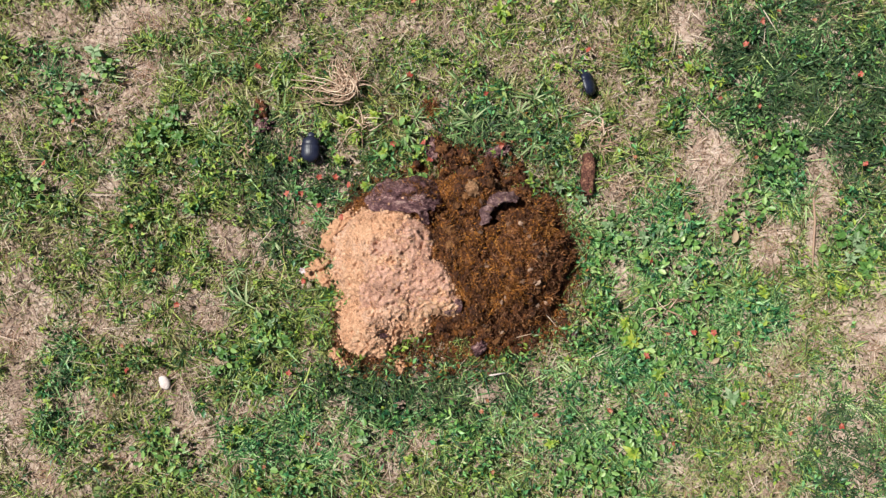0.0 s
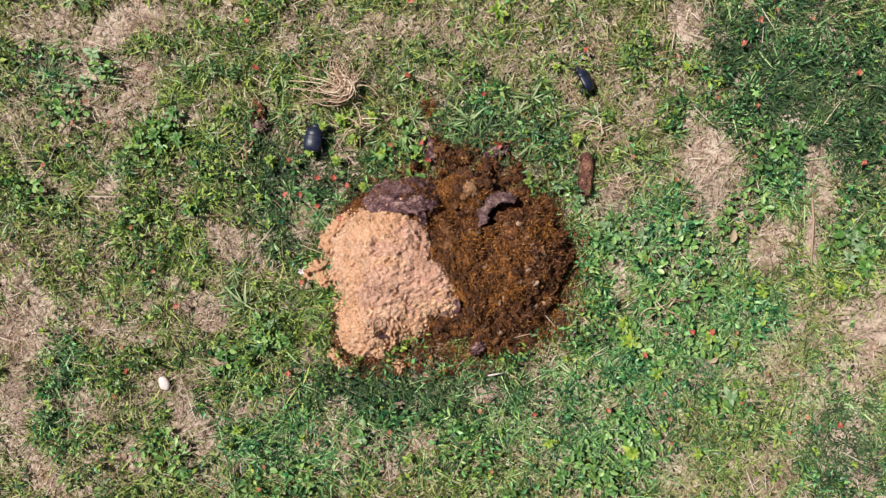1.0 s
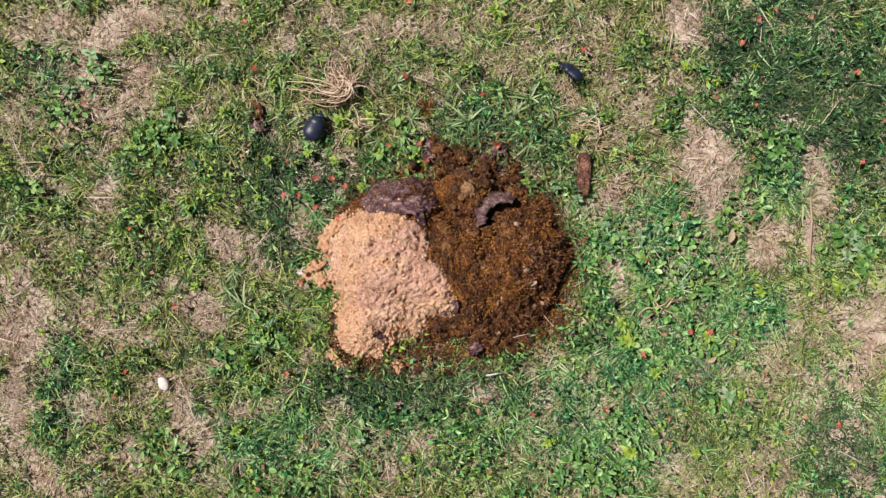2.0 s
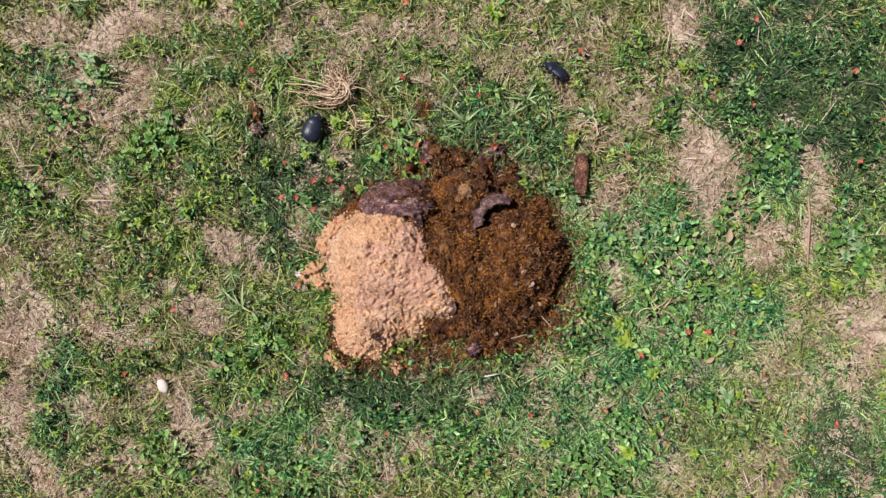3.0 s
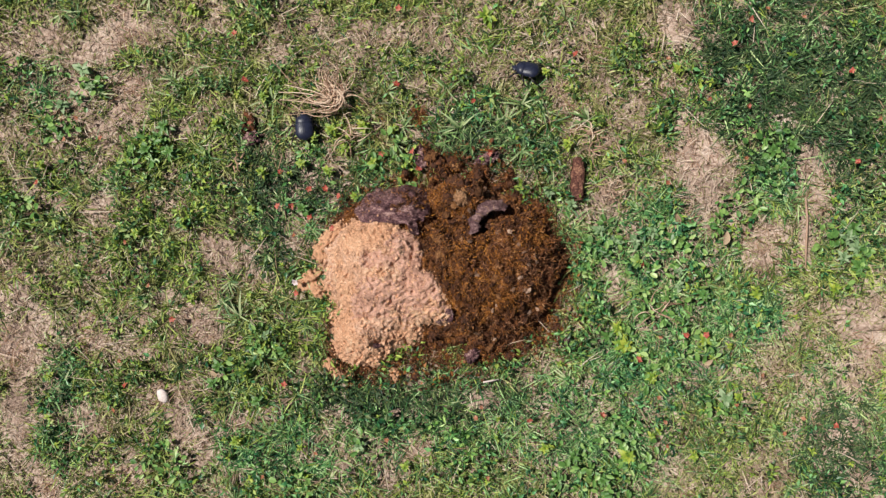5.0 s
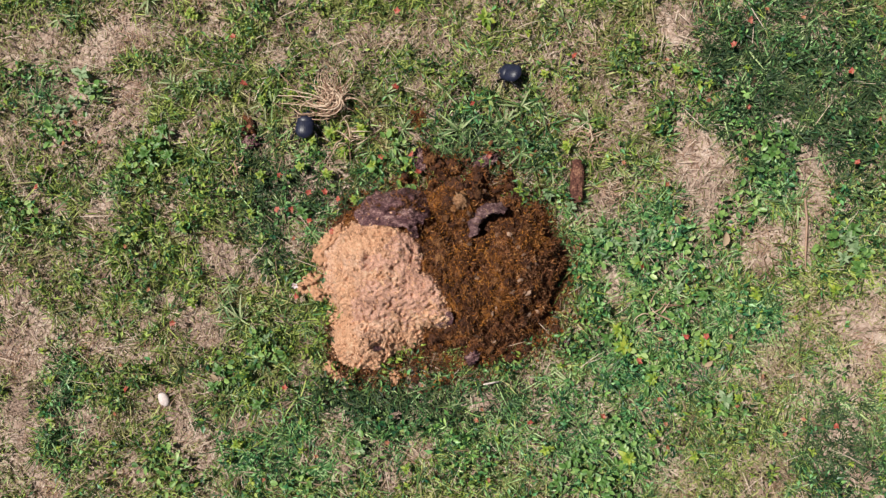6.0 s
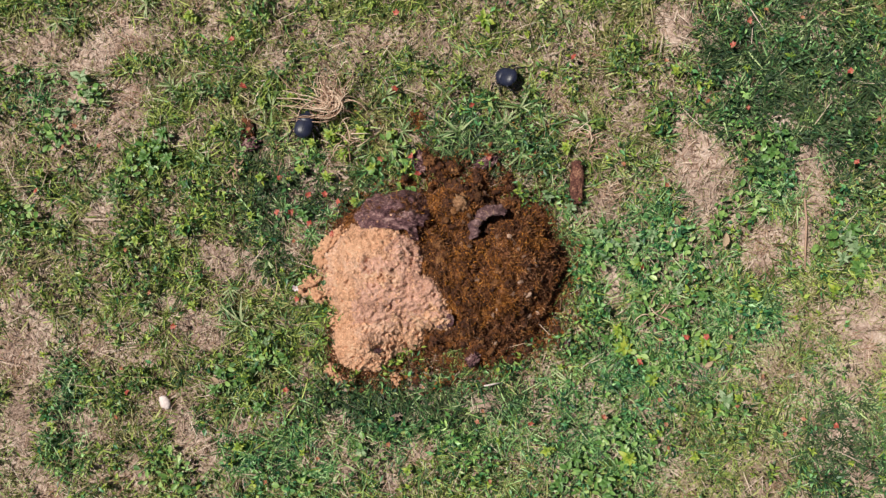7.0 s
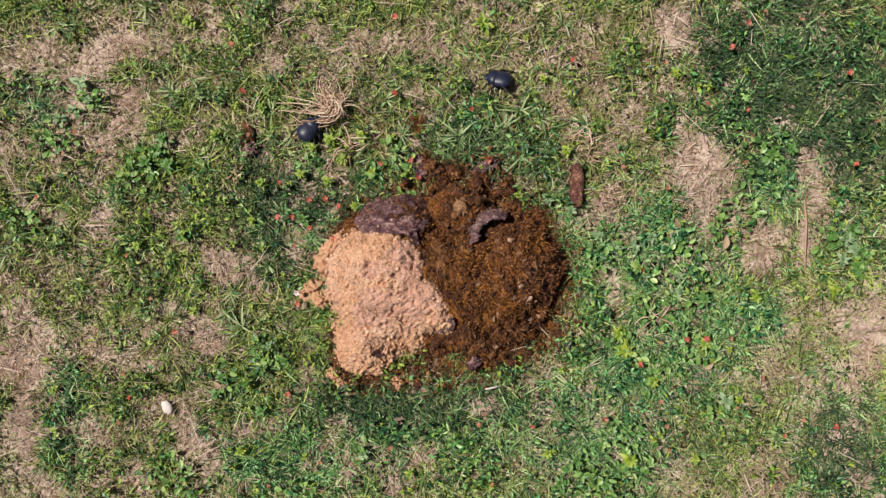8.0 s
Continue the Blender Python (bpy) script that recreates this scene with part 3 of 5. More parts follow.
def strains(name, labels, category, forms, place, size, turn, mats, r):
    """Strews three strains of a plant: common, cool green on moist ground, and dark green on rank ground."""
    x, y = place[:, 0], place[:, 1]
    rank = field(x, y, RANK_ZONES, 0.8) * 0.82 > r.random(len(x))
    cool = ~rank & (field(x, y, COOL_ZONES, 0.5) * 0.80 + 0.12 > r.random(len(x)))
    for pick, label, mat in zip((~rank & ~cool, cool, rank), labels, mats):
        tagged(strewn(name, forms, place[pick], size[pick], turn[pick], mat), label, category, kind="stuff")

def build_grass():
    r, x, y = spots(30000, 11)
    bare, green, heap, trail = turf_maps(x, y)
    hump = rough(x, y, 0.019, 37.0, 2)
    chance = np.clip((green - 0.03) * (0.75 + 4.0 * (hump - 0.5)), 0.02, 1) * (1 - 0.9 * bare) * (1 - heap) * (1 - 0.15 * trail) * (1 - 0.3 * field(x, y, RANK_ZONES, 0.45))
    x, y, green, trail = keep(r, chance, x, y, green, trail)
    tall = np.where(r.random(len(x)) < 0.35, r.uniform(0.018, 0.036, len(x)), r.uniform(0.009, 0.022, len(x))) * (0.75 + 0.35 * green) * (1 - 0.35 * trail)
    flat = np.where(tall > 0.02, r.uniform(0.25, 0.6, len(x)), r.uniform(0.5, 1.15, len(x)))
    many = r.integers(5, 14, len(x))
    x, y, tall, flat, trail = (np.repeat(v, many) for v in (x, y, tall, flat, trail))
    n = len(x)
    x, y = x + r.normal(0, 0.0022, n), y + r.normal(0, 0.0022, n)
    length = tall * r.uniform(0.55, 1.1, n)
    pitch = np.radians(r.uniform(10, 72, n)) * flat * (1 - 0.5 * trail)
    size = np.stack([length, r.uniform(0.0008, 0.0018, n) * (1 - 0.3 * field(x, y, FINE_ZONES, 0.4)), length], 1)
    place = np.stack([x, y, land(x, y) + 0.0005], 1)
    strains("grass", ("short grazed olive and yellow-green grass tufts", "short grazed cool green grass tufts", "short dark green grass tufts"), "grass", BLADES, place, size, turns(r.uniform(0, 6.283, n), pitch, r.uniform(-0.8, 0.8, n)), (GRASS, COOL_GRASS, RANK), r)

def build_weeds():
    r, x, y = spots(40000, 12)
    bare, green, heap, trail = turf_maps(x, y)
    clump = rough(x, y, 0.026, 14.0, 2)
    chance = 0.62 * np.clip((green - 0.32) * (0.65 + 6.0 * (clump - 0.50)), 0.01, 1) * (1 - 0.45 * field(x, y, FINE_ZONES, 0.4)) * (1 - 0.95 * bare) * (1 - heap) * (1 - 0.4 * field(x, y, RANK_ZONES, 0.45))
    x, y, trail, clump = keep(r, chance, x, y, trail, clump)
    canopy = 0.003 + 0.016 * np.clip((clump - 0.42) * 4, 0, 1)
    per = 5
    x, y, trail, canopy = (np.repeat(v, per) for v in (x, y, trail, canopy))
    n = len(x)
    yaw = r.uniform(0, 6.283, n)
    out = r.uniform(0.0, 0.0035, n)
    lift = land(x, y) + 0.001 + canopy * r.random(n) ** 0.7 * (1 - 0.35 * trail)
    place = np.stack([x + np.cos(yaw) * out, y + np.sin(yaw) * out, lift], 1)
    length = r.uniform(0.0035, 0.0095, n)
    size = np.stack([length, length * r.uniform(0.22, 0.55, n), length], 1)
    strains("creeping_weeds", ("mat of tiny-leaved yellowish green creeping weeds", "mat of tiny-leaved blue-green creeping weeds", "mat of tiny-leaved dark green creeping weeds"), "weeds", [LEAF_SMALL], place, size, turns(yaw, np.radians(r.uniform(-25, 65, n)), r.uniform(-0.9, 0.9, n)), (WEED, COOL_WEED, RANK), r)

def build_round_weeds():
    r, x, y = spots(20000, 13)
    bare, green, heap, trail = turf_maps(x, y)
    chance = np.clip(field(x, y, ROUND_PATCHES, 0.4) * 0.40, 0, 1) * (1 - heap) * (1 - 0.8 * bare)
    x, y = keep(r, chance, x, y)
    x, y = np.repeat(x, 4), np.repeat(y, 4)
    n = len(x)
    yaw = r.uniform(0, 6.283, n)
    out = r.uniform(0.001, 0.004, n)
    place = np.stack([x + np.cos(yaw) * out, y + np.sin(yaw) * out, land(x, y) + r.uniform(0.004, 0.018, n)], 1)
    length = r.uniform(0.0042, 0.0095, n)
    size = np.stack([length, length * r.uniform(0.45, 0.75, n), length], 1)
    ob = strewn("round_leaved_weeds", [LEAF_ROUND], place, size, turns(yaw, np.radians(r.uniform(-15, 40, n)), r.uniform(-0.4, 0.4, n)), ROUND_LEAF)
    tagged(ob, "low patches of round-leaved fresh green weeds", "weeds", kind="stuff")

def build_thatch():
    r, x, y = spots(150000, 14)
    bare, green, heap, trail = turf_maps(x, y)
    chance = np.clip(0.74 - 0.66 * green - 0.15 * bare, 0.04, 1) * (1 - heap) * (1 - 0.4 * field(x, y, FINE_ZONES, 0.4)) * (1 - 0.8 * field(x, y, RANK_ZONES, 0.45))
    x, y = keep(r, chance, x, y)
    n = len(x)
    length = 0.004 + 0.020 * r.random(n) ** 1.6
    size = np.stack([length, r.uniform(0.0004, 0.0010, n), length], 1)
    place = np.stack([x, y, land(x, y) + 0.0005 + 0.006 * r.random(n) ** 2], 1)
    ob = strewn("dry_grass", BLADES, place, size, turns(r.uniform(0, 6.283, n), np.radians(r.uniform(-4, 30, n)), r.uniform(-0.6, 0.6, n)), DRY)
    tagged(ob, "withered straw-coloured grass matted on the soil", "dry grass", kind="stuff")

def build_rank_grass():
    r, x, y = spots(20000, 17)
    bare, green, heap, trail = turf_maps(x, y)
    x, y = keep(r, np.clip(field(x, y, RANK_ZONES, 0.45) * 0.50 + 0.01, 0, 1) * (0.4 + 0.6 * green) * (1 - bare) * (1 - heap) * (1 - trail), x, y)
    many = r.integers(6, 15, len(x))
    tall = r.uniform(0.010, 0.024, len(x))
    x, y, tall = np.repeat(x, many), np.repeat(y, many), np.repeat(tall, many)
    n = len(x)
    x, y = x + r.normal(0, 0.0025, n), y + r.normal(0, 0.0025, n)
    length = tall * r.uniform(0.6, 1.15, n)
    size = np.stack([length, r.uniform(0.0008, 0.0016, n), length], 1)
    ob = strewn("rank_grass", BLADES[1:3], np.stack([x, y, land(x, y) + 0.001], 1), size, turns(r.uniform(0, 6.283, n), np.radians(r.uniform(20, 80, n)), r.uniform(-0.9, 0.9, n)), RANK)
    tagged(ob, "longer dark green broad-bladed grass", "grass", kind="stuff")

def build_stalks():
    r, x, y = spots(2600, 18)
    bare, green, heap, trail = turf_maps(x, y)
    x, y = keep(r, (0.65 - 0.5 * green) * (1 - 0.6 * bare) * (1 - heap) * (1 - trail), x, y)
    n = len(x)
    length = r.uniform(0.015, 0.045, n)
    size = np.stack([length, r.uniform(0.0005, 0.0010, n), length * 0.8], 1)
    ob = strewn("straw_stalks", [blade_form(c) for c in (0.15, 0.5, 0.9)], np.stack([x, y, land(x, y) + r.uniform(0.004, 0.012, n)], 1), size, turns(r.uniform(0, 6.283, n), np.radians(r.uniform(0, 22, n)), r.uniform(-0.7, 0.7, n)), DRY)
    tagged(ob, "long pale dry stalks lying over the turf", "dry grass", kind="stuff")

# flakes added on the soil to deepen the shade between the plants
def build_shade_litter():
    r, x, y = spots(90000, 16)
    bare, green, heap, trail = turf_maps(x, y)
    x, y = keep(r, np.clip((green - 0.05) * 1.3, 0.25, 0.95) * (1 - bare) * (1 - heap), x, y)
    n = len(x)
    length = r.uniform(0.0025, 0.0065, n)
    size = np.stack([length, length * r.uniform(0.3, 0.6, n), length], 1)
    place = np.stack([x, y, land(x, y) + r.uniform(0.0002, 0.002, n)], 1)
    ob = strewn("leaf_litter", [LEAF_SMALL], place, size, turns(r.uniform(0, 6.283, n), np.radians(r.uniform(-15, 25, n)), r.uniform(-0.4, 0.4, n)), SHADE_LITTER)
    tagged(ob, "near-black litter flakes that put shade into the gaps under the turf", "leaf litter", kind="stuff")

def build_fine_grass():
    r, x, y = spots(230000, 15)
    bare, green, heap, trail = turf_maps(x, y)
    fine = field(x, y, FINE_ZONES, 0.4)
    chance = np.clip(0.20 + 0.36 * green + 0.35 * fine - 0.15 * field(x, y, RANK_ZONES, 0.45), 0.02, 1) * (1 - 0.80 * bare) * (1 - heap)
    x, y = keep(r, chance, x, y)
    n = len(x)
    length = r.uniform(0.004, 0.012, n)
    size = np.stack([length, r.uniform(0.0005, 0.0011, n), length], 1)
    place = np.stack([x, y, land(x, y) + 0.0003], 1)
    strains("fine_grass", ("fine short olive grass filling the turf", "fine short cool green grass filling the turf", "fine short dark green grass filling the turf"), "grass", [FINE_BLADE], place, size, turns(r.uniform(0, 6.283, n), np.radians(r.uniform(10, 65, n)), r.uniform(-0.8, 0.8, n)), (GRASS, COOL_GRASS, RANK), r)

def build_parched_grass():
    r, x, y = spots(150000, 25)
    bare, green, heap, trail = turf_maps(x, y)
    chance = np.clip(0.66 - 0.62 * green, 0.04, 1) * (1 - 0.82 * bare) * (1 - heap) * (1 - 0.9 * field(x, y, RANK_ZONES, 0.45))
    x, y = keep(r, chance, x, y)
    n = len(x)
    length = r.uniform(0.004, 0.013, n)
    size = np.stack([length, r.uniform(0.0005, 0.0010, n), length], 1)
    place = np.stack([x, y, land(x, y) + 0.0004], 1)
    ob = strewn("parched_grass", [FINE_BLADE], place, size, turns(r.uniform(0, 6.283, n), np.radians(r.uniform(5, 55, n)), r.uniform(-0.8, 0.8, n)), PARCHED)
    tagged(ob, "fine short yellowing grass between the tufts", "grass", kind="stuff")

def build_outer_grass():
    r = np.random.default_rng(19)
    x, y = r.normal(0, 1.1, 150000), r.normal(0, 1.0, 150000)
    k = ((np.abs(x) > 0.655) | (np.abs(y) > 0.43)) & (np.hypot(x, y) < 3.2)
    x, y = x[k], y[k]
    k = r.random(len(x)) < 0.3 + 0.7 * (rough(x, y, 0.12, 33.0) > 0.46)
    x, y = x[k], y[k]
    px, py = r.uniform(-1.0, 1.0, 130000), r.uniform(-0.78, 0.78, 130000)
    far = np.maximum(np.abs(px) - 0.66, np.abs(py) - 0.43)
    k = (far > -0.01) & (r.random(130000) < 0.65 * np.exp(-np.clip(far, 0, 1) / 0.16))
    x, y = np.append(x, px[k]), np.append(y, py[k])
    n = len(x)
    length = r.uniform(0.012, 0.034, n)
    size = np.stack([length, r.uniform(0.002, 0.0055, n), length], 1)
    ob = strewn("outer_grass", BLADES[:2], np.stack([x, y, land(x, y)], 1), size, turns(r.uniform(0, 6.283, n), np.radians(r.uniform(15, 70, n)), r.uniform(-0.8, 0.8, n)), GRASS)
    tagged(ob, "short pasture grass further out", "grass", kind="stuff")

for build in (build_outer_grass, build_shade_litter, build_rank_grass, build_stalks, build_fine_grass, build_parched_grass, build_grass, build_weeds, build_round_weeds, build_thatch):
    build()

# ---- the dung heap and the sand thrown over it ----
def sand_reach(x, y):
    """Above 0 inside the sand's outline."""
    s = np.full(np.shape(x), -1.0)
    rag = (rough(x, y, 0.022, 31.0) - 0.5) * 0.26 + (rough(x, y, 0.007, 34.0, 3) - 0.5) * 0.20
    for cx, cy, rx, ry, turn in SAND_LOBES:
        c, t = math.cos(radians(turn)), math.sin(radians(turn))
        u = np.hypot(((x - cx) * c + (y - cy) * t) / rx, (-(x - cx) * t + (y - cy) * c) / ry)
        s = np.maximum(s, 1 - u + rag)
    return s

def dung_top(x, y):
    h = np.maximum(heap_form(x, y), -0.01)
    open_part = np.clip(0.35 - 4 * sand_reach(x, y), 0.05, 1)
    return h - 0.003 * (1 - open_part) + open_part * ((rough(x, y, 0.022, 41.0, 3) - 0.5) * 0.017 + (rough(x, y, 0.0052, 43.0, 2) - 0.5) * 0.012)

def sand_top(x, y):
    s = np.clip(sand_reach(x, y), 0, 1)
    h = np.maximum(heap_form(x, y), 0.0)
    u, v = 0.81 * x + 0.59 * y, 0.81 * y - 0.59 * x
    p, q = 0.45 * x - 0.89 * y, 0.45 * y + 0.89 * x
    crumbs = 0.0034 * np.abs(2 * wave(u, v, 0.0056, 53.0) - 1) + 0.0030 * np.abs(2 * wave(p, q, 0.0033, 57.0) - 1) + (wave(x, y, 0.0019, 59.0) - 0.5) * 0.0018 + (rough(p, q, 0.013, 54.0, 3) - 0.5) * 0.006 - 0.003
    pits = 0.0036 * np.clip(rough(u, v, 0.007, 55.0, 3) - 0.58, 0, 1) / 0.2
    return h + 0.0085 * (1 - np.exp(-s / 0.16)) - 0.002 + (rough(x, y, 0.026, 51.0, 3) - 0.5) * 0.004 + crumbs - pits

def heap_sheet(name, top, inside, mat, parent, step=0.0009):
    X, Y, q = grid(-0.185, 0.175, -0.165, 0.180, int(0.36 / step), int(0.345 / step))
    x, y = X.ravel(), Y.ravel()
    ok = inside(x, y)
    q = q[ok[q].all(1)]
    used = np.unique(q)
    index = np.zeros(len(x), int)
    index[used] = np.arange(len(used))
    me = solid(name, np.stack([x, y, top(x, y)], -1)[used], (), index[q], True)
    me.materials.append(mat)
    ob = new(name, me)
    ob.parent = parent
    return ob

def build_heap():
    dung = tagged(new("dung_heap"), "broad wet brown cattle dung heap on grass, broken open", "dung")
    heap_sheet("body", dung_top, lambda x, y: heap_form(x, y) > -0.006, DUNG, dung)
    # fibres and crumbs that cover the open dung
    r = np.random.default_rng(31)
    x, y = r.uniform(-0.13, 0.16, 84000), r.uniform(-0.15, 0.17, 84000)
    k = (heap_form(x, y) > -0.004 - 0.022 * r.random(len(x)) ** 3) & (sand_reach(x, y) < 0.02)
    x, y = x[k], y[k]
    n = len(x)
    length = 0.0016 + 0.0055 * r.random(n) ** 2
    size = np.stack([length, r.uniform(0.0005, 0.0015, n), length], 1)
    place = np.stack([x, y, np.maximum(dung_top(x, y) + 0.0003, land(x, y) + r.uniform(0.001, 0.008, n))], 1)
    ob = strewn("chaff", BLADES[1:3] + [LEAF_SMALL, LEAF_SMALL], place, size, turns(r.uniform(0, 6.283, n), np.radians(r.uniform(-20, 80, n)), r.uniform(-1.4, 1.4, n)), DUNG_FIBRE)
    ob.parent = dung
    tagged(ob, "chewed grass fibres", kind="stuff")
    # fresher, rust-orange fibre where it was torn open
    orange = [(0.002, 0.030, 0.024, 0.034, 0), (0.030, 0.012, 0.026, 0.018, 0), (0.046, -0.034, 0.030, 0.026, 20), (0.010, -0.030, 0.010, 0.034, 0), (0.003, -0.114, 0.016, 0.010, 0), (0.100, 0.030, 0.016, 0.024, 0), (0.014, 0.096, 0.014, 0.012, 0)]
    x, y = r.uniform(-0.04, 0.14, 26000), r.uniform(-0.13, 0.12, 26000)
    k = (heap_form(x, y) > 0.004) & (sand_reach(x, y) < -0.02) & (field(x, y, orange, 0.7, 0.8) * 0.75 > r.random(len(x)))
    x, y = x[k], y[k]
    n = len(x)
    length = 0.0015 + 0.005 * r.random(n) ** 2
    size = np.stack([length, r.uniform(0.0005, 0.0014, n), length], 1)
    ob = strewn("orange_chaff", BLADES[1:3] + [LEAF_SMALL], np.stack([x, y, dung_top(x, y) + 0.0005], 1), size, turns(r.uniform(0, 6.283, n), np.radians(r.uniform(-20, 70, n)), r.uniform(-1.4, 1.4, n)), RUST_FIBRE)
    ob.parent = dung
    tagged(ob, "moist rust-orange fibres", kind="stuff")
    # torn-off bits lying in the grass
    bits = [(0.126, -0.086, 0.0300, 0.0250, 0), (-0.005, -0.134, 0.0500, 0.0125, 0), (0.029, 0.095, 0.0625, 0.0250, 0), (0.088, -0.106, 0.0375, 0.0138, 10), (-0.025, 0.158, 0.0138, 0.0163, 0), (0.142, -0.018, 0.0100, 0.0375, 0)]
    x, y = r.uniform(-0.10, 0.17, 14000), r.uniform(-0.17, 0.19, 14000)
    k = (field(x, y, bits, 0.5) * 0.55 > r.random(len(x))) & (heap_form(x, y) < 0.004)
    x, y = x[k], y[k]
    n = len(x)
    length = 0.001 + 0.006 * r.random(n) ** 2
    size = np.stack([length, length * r.uniform(0.3, 0.7, n), length], 1)
    ob = strewn("debris", BLADES[1:2] + [LEAF_SMALL, LEAF_SMALL], np.stack([x, y, land(x, y) + r.uniform(0.004, 0.013, n)], 1), size, turns(r.uniform(0, 6.283, n), np.radians(r.uniform(-20, 60, n)), r.uniform(-1.2, 1.2, n)), DUNG_FIBRE)
    ob.parent = dung
    tagged(ob, "scattered brown dung fibres in the grass", kind="stuff")
    # dark dried skin, left whole at one shoulder
    for area, lift in (([(-0.054, 0.050, 0.0400, 0.0240), (-0.031, 0.050, 0.0160, 0.0280), (-0.078, 0.044, 0.0190, 0.0130)], 0.0066), ([(0.008, -0.066, 0.0045, 0.0075), (0.000, -0.074, 0.0060, 0.0035)], 0.0050), ([(-0.070, -0.100, 0.0050, 0.0042)], 0.0085)):
        def inside(x, y):
            near = np.min([np.hypot((x - cx) / rx, (y - cy) / ry) for cx, cy, rx, ry in area], 0)
            return (near + (rough(x, y, 0.013, 62.0) - 0.5) * 0.7 < 1) & (heap_form(x, y) > -0.004)
        def skin(x, y):
            return np.maximum(heap_form(x, y), 0) + lift + 0.0011 * np.sin((y + 0.5 * x) * 560 + (rough(x, y, 0.02, 61.0) - 0.5) * 18) + (rough(x, y, 0.015, 63.0) - 0.5) * 0.008 + (rough(x, y, 0.005, 64.0, 2) - 0.5) * 0.006
        tagged(heap_sheet("crust", skin, inside, CRUST, dung), "dark purplish wrinkled crust")
    # a curled flake of the skin
    bm = bmesh.new()
    ox, oy = 0.056, 0.026
    rows = []
    for i in range(25):
        a = radians(58 + 144 * i / 24)
        ring = []
        for j, (dr, dz) in enumerate(((0.0150, -0.004), (0.0148, 0.0050), (0.0170, 0.0070), (0.0215, 0.0050), (0.0265, 0.0015), (0.0305, -0.006))):
            taper = math.sin(math.pi * (i + 1.5) / 27) ** 0.3 * (0.85 + 0.3 * noise.noise(Vector((i * 0.8, 7, 2))))
            rr = 0.0215 + (dr - 0.0215) * taper + 0.005 * noise.noise(Vector((i * 0.3, j * 0.9, 3)))
            ring.append(bm.verts.new((ox + rr * math.cos(a), oy + rr * math.sin(a) * 0.92, 0.0570 + dz * taper * 0.80 + 0.0028 * noise.noise(Vector((i * 0.5, j, 1))))))
        rows.append(ring)
    for a, b in zip(rows, rows[1:]):
        for j in range(5):
            bm.faces.new((a[j], b[j], b[j + 1], a[j + 1]))
    lines = [[v.co.copy() for v in ring] for ring in rows]
    flake = part("crust_flake", bm, FLAKE, dung, "curled dark flake of crust")
    for k, first, last in ((5, 1, 4), (8, 2, 5), (10, 1, 3), (13, 2, 6), (17, 1, 4)):
        t = bmesh.new()
        path = [lines[k + j // 2][j] + Vector((0, 0, 0.0002)) for j in range(first, last)]
        tube(t, path, [0.0006 - 0.0001 * j for j in range(len(path))], 5)
        part("streak", t, CHIP, flake, "pale fibrous streak")
    # chunks broken from the opened dung
    c = random.Random(55)
    shapes = [lump_mesh("chunk", (0.0045, 0.0045, 0.0036), m, k, 0.9, 3, 2.6) for k, m in enumerate((DUNG, DUNG, DUNG, CHUNK, CHUNK))]
    for k in range(150):
        mx, sx, my, sy = ((0.028, 0.030, 0.078, 0.017), (0.004, 0.007, -0.02, 0.04), (0.065, 0.035, -0.035, 0.045), (0.045, 0.045, -0.098, 0.010))[(0, 1, 2, 3, 0, 0)[k % 6]]
        x, y = c.gauss(mx, sx), c.gauss(my, sy)
        at = (np.array([x]), np.array([y]))
        if heap_form(*at)[0] < 0.0 or sand_reach(*at)[0] > -0.03:
            continue
        w = c.uniform(0.5, 1.2) + (0.5 * c.random() if y > 0.05 else 0)
        piece("chunk", c.choice(shapes), dung, pose(x, y, float(dung_top(*at)[0]) - 0.0012, c.uniform(-30, 30), c.uniform(-30, 30), c.uniform(0, 360)) @ Matrix.Diagonal((w, w * c.uniform(0.5, 1.2), w * c.uniform(0.5, 0.9), 1)))
    return dung

